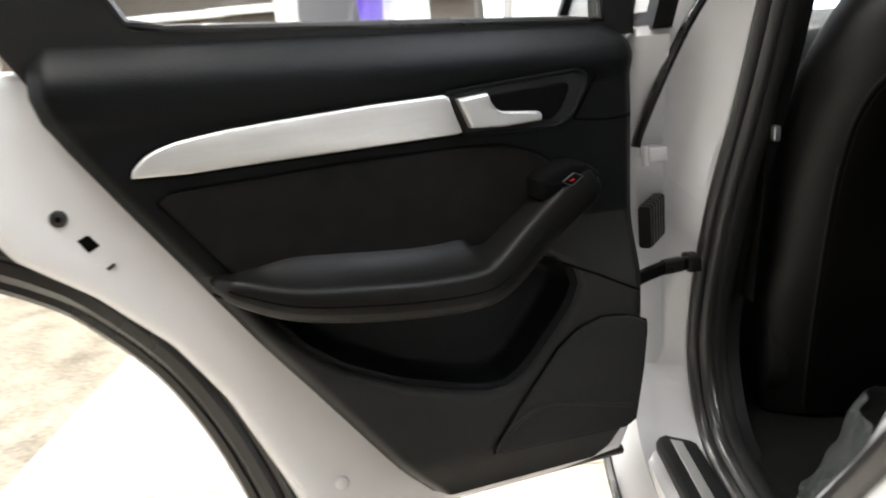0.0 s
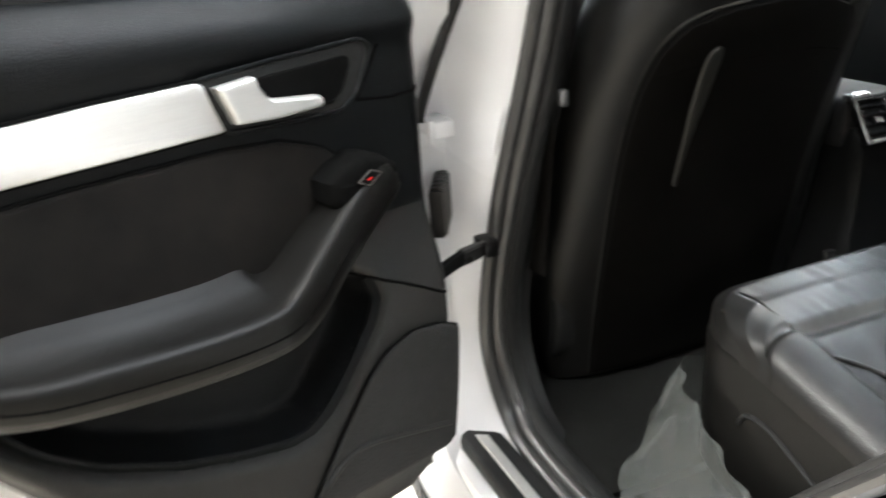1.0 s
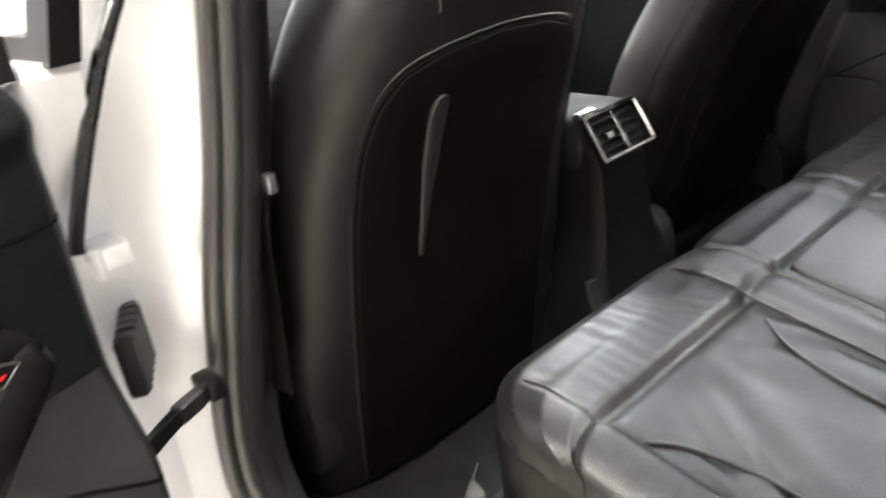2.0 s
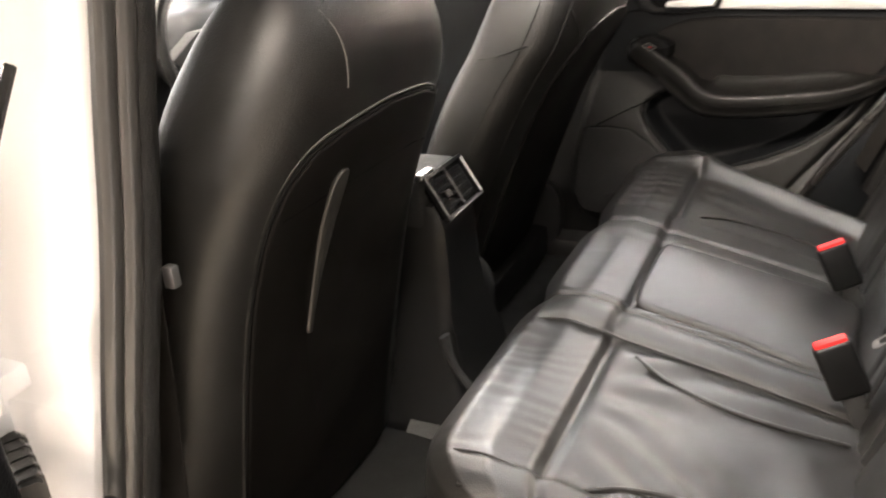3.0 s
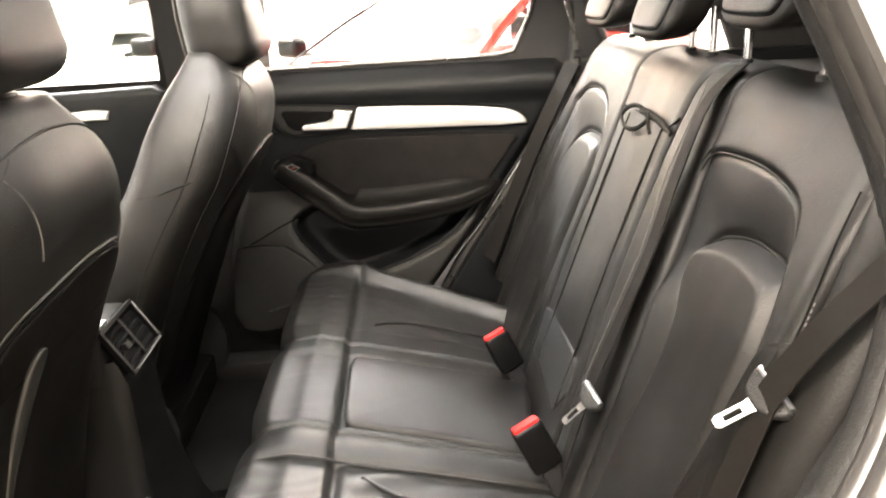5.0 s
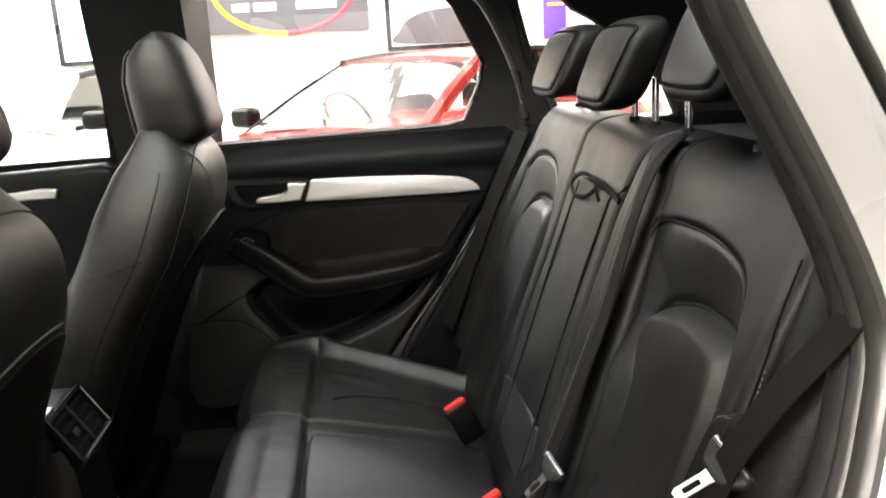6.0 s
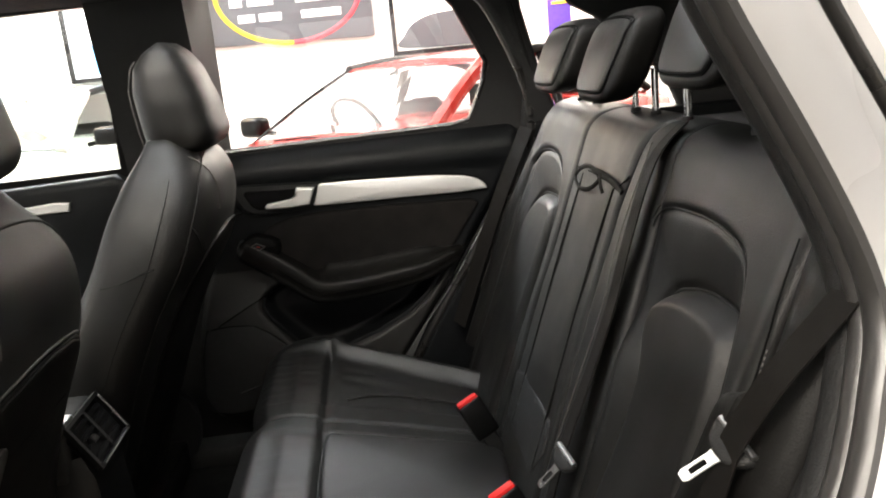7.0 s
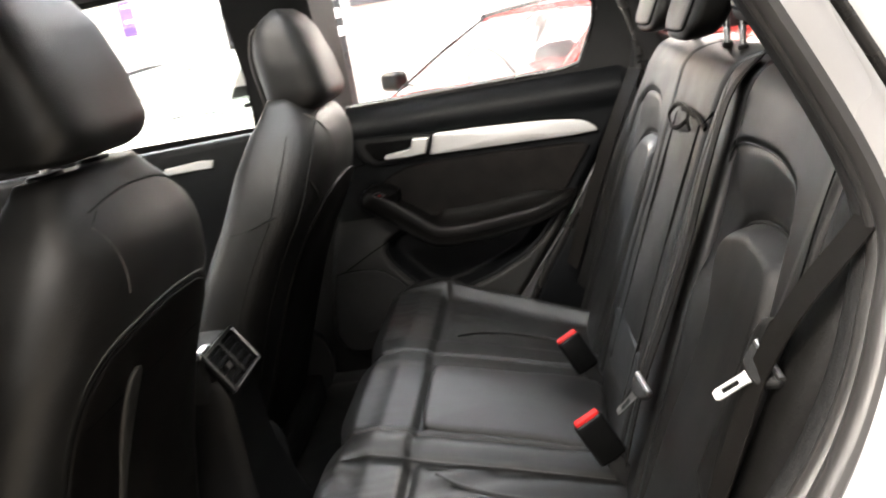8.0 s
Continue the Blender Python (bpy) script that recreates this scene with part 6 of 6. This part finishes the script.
part("picture", pillow([(-0.78, 1.31), (-0.78, 1.94), (-1.91, 1.94), (-1.91, 1.31)], wall_place, 0.0, 0.03, 0.001, 0, 0.1), glow("lit_pale_screen", (0.75, 0.73, 0.68), 0.9), tv)
part("picture_shape", pillow(smooth([(-0.86, 1.33), (-0.86, 1.45), (-0.95, 1.55), (-1.15, 1.62), (-1.5, 1.63), (-1.75, 1.56), (-1.86, 1.46), (-1.86, 1.33)], 40, True), wall_place, 0.0, 0.034, 0.001, 0, 0.02), SIGN_GREY, tv, "dark car shape on the screen")
tv = thing("wall_screen", (X1, 1.8, 1.3), "black framed wall screen with blue picture", "screen", "wall screens")
part("bezel", frame_slab([(2.18, 1.30), (2.18, 1.98), (1.2, 1.98), (1.2, 1.30)], [(2.14, 1.34), (2.14, 1.94), (1.24, 1.94), (1.24, 1.34)], wall_place, 0.0, 0.06), SCREEN_BLACK, tv)
part("picture", pillow([(2.14, 1.34), (2.14, 1.94), (1.24, 1.94), (1.24, 1.34)], wall_place, 0.0, 0.03, 0.001, 0, 0.1), glow("lit_white_screen", (0.9, 0.92, 0.95), 2.0), tv)
part("picture_shape", pillow([(2.03, 1.36), (2.03, 1.62), (1.6, 1.62), (1.6, 1.36)], wall_place, 0.0, 0.034, 0.001, 0, 0.05), BLUE_PRINT, tv)
bd = thing("display_board", (X1 - 0.3, 0.95, 0), "tall narrow dark display board with pale photographs", "display board")
part("panel", block((X1 - 0.32, 0.98, 0.02), (X1 - 0.28, 1.10, 2.3), 0.005), SCREEN_BLACK, bd)
part("base", block((X1 - 0.45, 0.86, 0), (X1 - 0.15, 1.10, 0.025), 0.006), SCREEN_BLACK, bd)
for k in range(6):
    part("photograph", block((X1 - 0.325, 0.995, 1.25 + 0.16 * k), (X1 - 0.318, 1.085, 1.34 + 0.16 * k), 0.002), PALE, bd)
ps = thing("poster", (X1, -2.5, 1.3), "purple wall poster with a yellow line", "poster", "purple posters")
part("sheet", pillow([(-2.22, 1.30), (-2.22, 1.72), (-2.44, 1.72), (-2.44, 1.30)], wall_place, 0.0, 0.008, 0.001, 0, 0.05), PURPLE, ps)
part("yellow_line", block((WX - 0.012, -2.42, 1.60), (WX - 0.008, -2.26, 1.625), 0.001), YELLOW, ps)
ps = thing("poster", (X1, 3.1, 1.58), "purple banner broken by white shapes", "poster", "purple posters")
part("sheet", pillow([(3.20, 1.58), (3.20, 2.1), (3.05, 2.1), (3.05, 1.58)], wall_place, 0.0, 0.008, 0.001, 0, 0.05), PURPLE, ps)
for z in (1.70, 1.84):
    part("white_shape", block((WX - 0.012, 3.06, z), (WX - 0.008, 3.15, z + 0.03), 0.001), WHITE_PRINT, ps)
ob_ = thing("orange_panel", (X1, -4.4, 0.6), "orange wall panel behind the load bay", "panel")
part("sheet", block((WX - 0.02, -4.38, 0.9), (WX, -4.16, 1.18), 0.004), YELLOW, ob_)

# ---- things beyond the open door's window ----
st = thing("display_stand", (-1.55, 3.1, 0), "dark display stand with cyan and white lettering beside a white panel", "display stand")
part("board", block((-1.85, 3.0, 0.05), (-1.38, 3.05, 1.75), 0.006), SIGN_GREY, st)
part("foot", block((-1.85, 2.85, 0), (-1.38, 3.2, 0.05), 0.01), SIGN_GREY, st)
for z, a, b in ((1.42, -1.77, -1.70), (1.37, -1.77, -1.70), (1.42, -1.68, -1.60), (1.37, -1.68, -1.645)):
    part("lettering", block((a, 2.992, z), (b, 3.0, z + 0.038), 0.002), CYAN, st)
for z, a, b in ((1.345, -1.765, -1.715), (1.345, -1.69, -1.615), (1.32, -1.76, -1.70), (1.325, -1.69, -1.65)):
    part("small_lettering", block((a, 2.992, z), (b, 3.0, z + 0.012), 0.002), WHITE_PRINT, st)
wp = thing("roll_up_banner", (-2.0, 3.05, 0), "tall narrow white banner beside the display stand", "banner")
part("sheet", block((-1.97, 3.02, 0.0), (-1.86, 3.06, 1.75), 0.004), WHITE_PRINT, wp)
bn = thing("waste_bin", (-1.45, 2.7, 0), "dark purple plastic bin on a white stool", "bin")
rr = [[(-1.47 + r * math.cos(a), 2.75 + r * math.sin(a), z) for a in np.linspace(0, 6.283, 24, endpoint=False)] for r, z in ((0.055, 1.12), (0.075, 1.36), (0.08, 1.365), (0.07, 1.36), (0.05, 1.14))]
part("tub", rings_mesh(rr), PURPLE, bn)
stl = thing("white_stand", (-1.35, 2.8, 0), "white moulded plastic stand with an arched foot", "stand")
part("top", pillow(smooth([(-1.40, 1.20), (-1.42, 1.45), (-1.25, 1.46), (-1.20, 1.20), (-1.25, 1.26), (-1.34, 1.26)], 30, True), lambda a, b, h: (a, 2.85 + h, b), 0.0, 0.12, 0.01, 0, 0.02), WHITE_PRINT, stl)
part("column", block((-1.42, 2.85, 0.0), (-1.20, 2.97, 1.22), 0.01), WHITE_PRINT, stl)
part("bin_shelf", block((-1.58, 2.62, 1.08), (-1.20, 2.86, 1.12), 0.01), WHITE_PRINT, stl)
cab = thing("reception_counter", (-2.5, 4.6, 0), "dark brown reception counter with pale top", "counter")
part("front", block((-4.2, 4.5, 0), (-0.9, 5.1, 1.25), 0.02), surface("dark_wood", (0.09, 0.075, 0.06), 0.4, vary=0.3, scale=20, stretch=(1, 1, 8)), cab)
part("worktop", block((-4.3, 4.4, 1.25), (-0.8, 5.2, 1.30), 0.01), PALE, cab)
# Plain rounded block takes the place of a cream-white car.
wc = thing("white_car_stand_in", (-0.4, 2.2, 0), "rounded white block standing in for a cream-white car", "kiosk")
part("shell", pillow(smooth([(-0.85, 0.0), (-0.85, 1.15), (-0.75, 1.32), (-0.3, 1.45), (0.2, 1.45), (0.3, 1.0), (0.3, 0.0)], 50, True), lambda a, b, h: (a, 2.2 + h, b), 0.0, 0.6, 0.03, 0, 0.03), WHITE, wc)

# ---- floor tiles, polished, laid edge to edge on the stone ----
tile_bm = block((-0.297, -0.297, -0.004), (0.297, 0.297, 0.003), 0.002, 1)
tile_me = bpy.data.meshes.new("tile")
tile_bm.to_mesh(tile_me)
tile_bm.free()
tile_me.materials.append(FLOOR_TILE)
for i in range(0, 14):
    for j in range(-5, 9):
        t_ob = new("tile", tile_me)
        t_ob.location = (-1.50 + 0.6 * i - 0.6, 0.3 + 0.6 * j, -0.002)
        t_ob.parent = floor
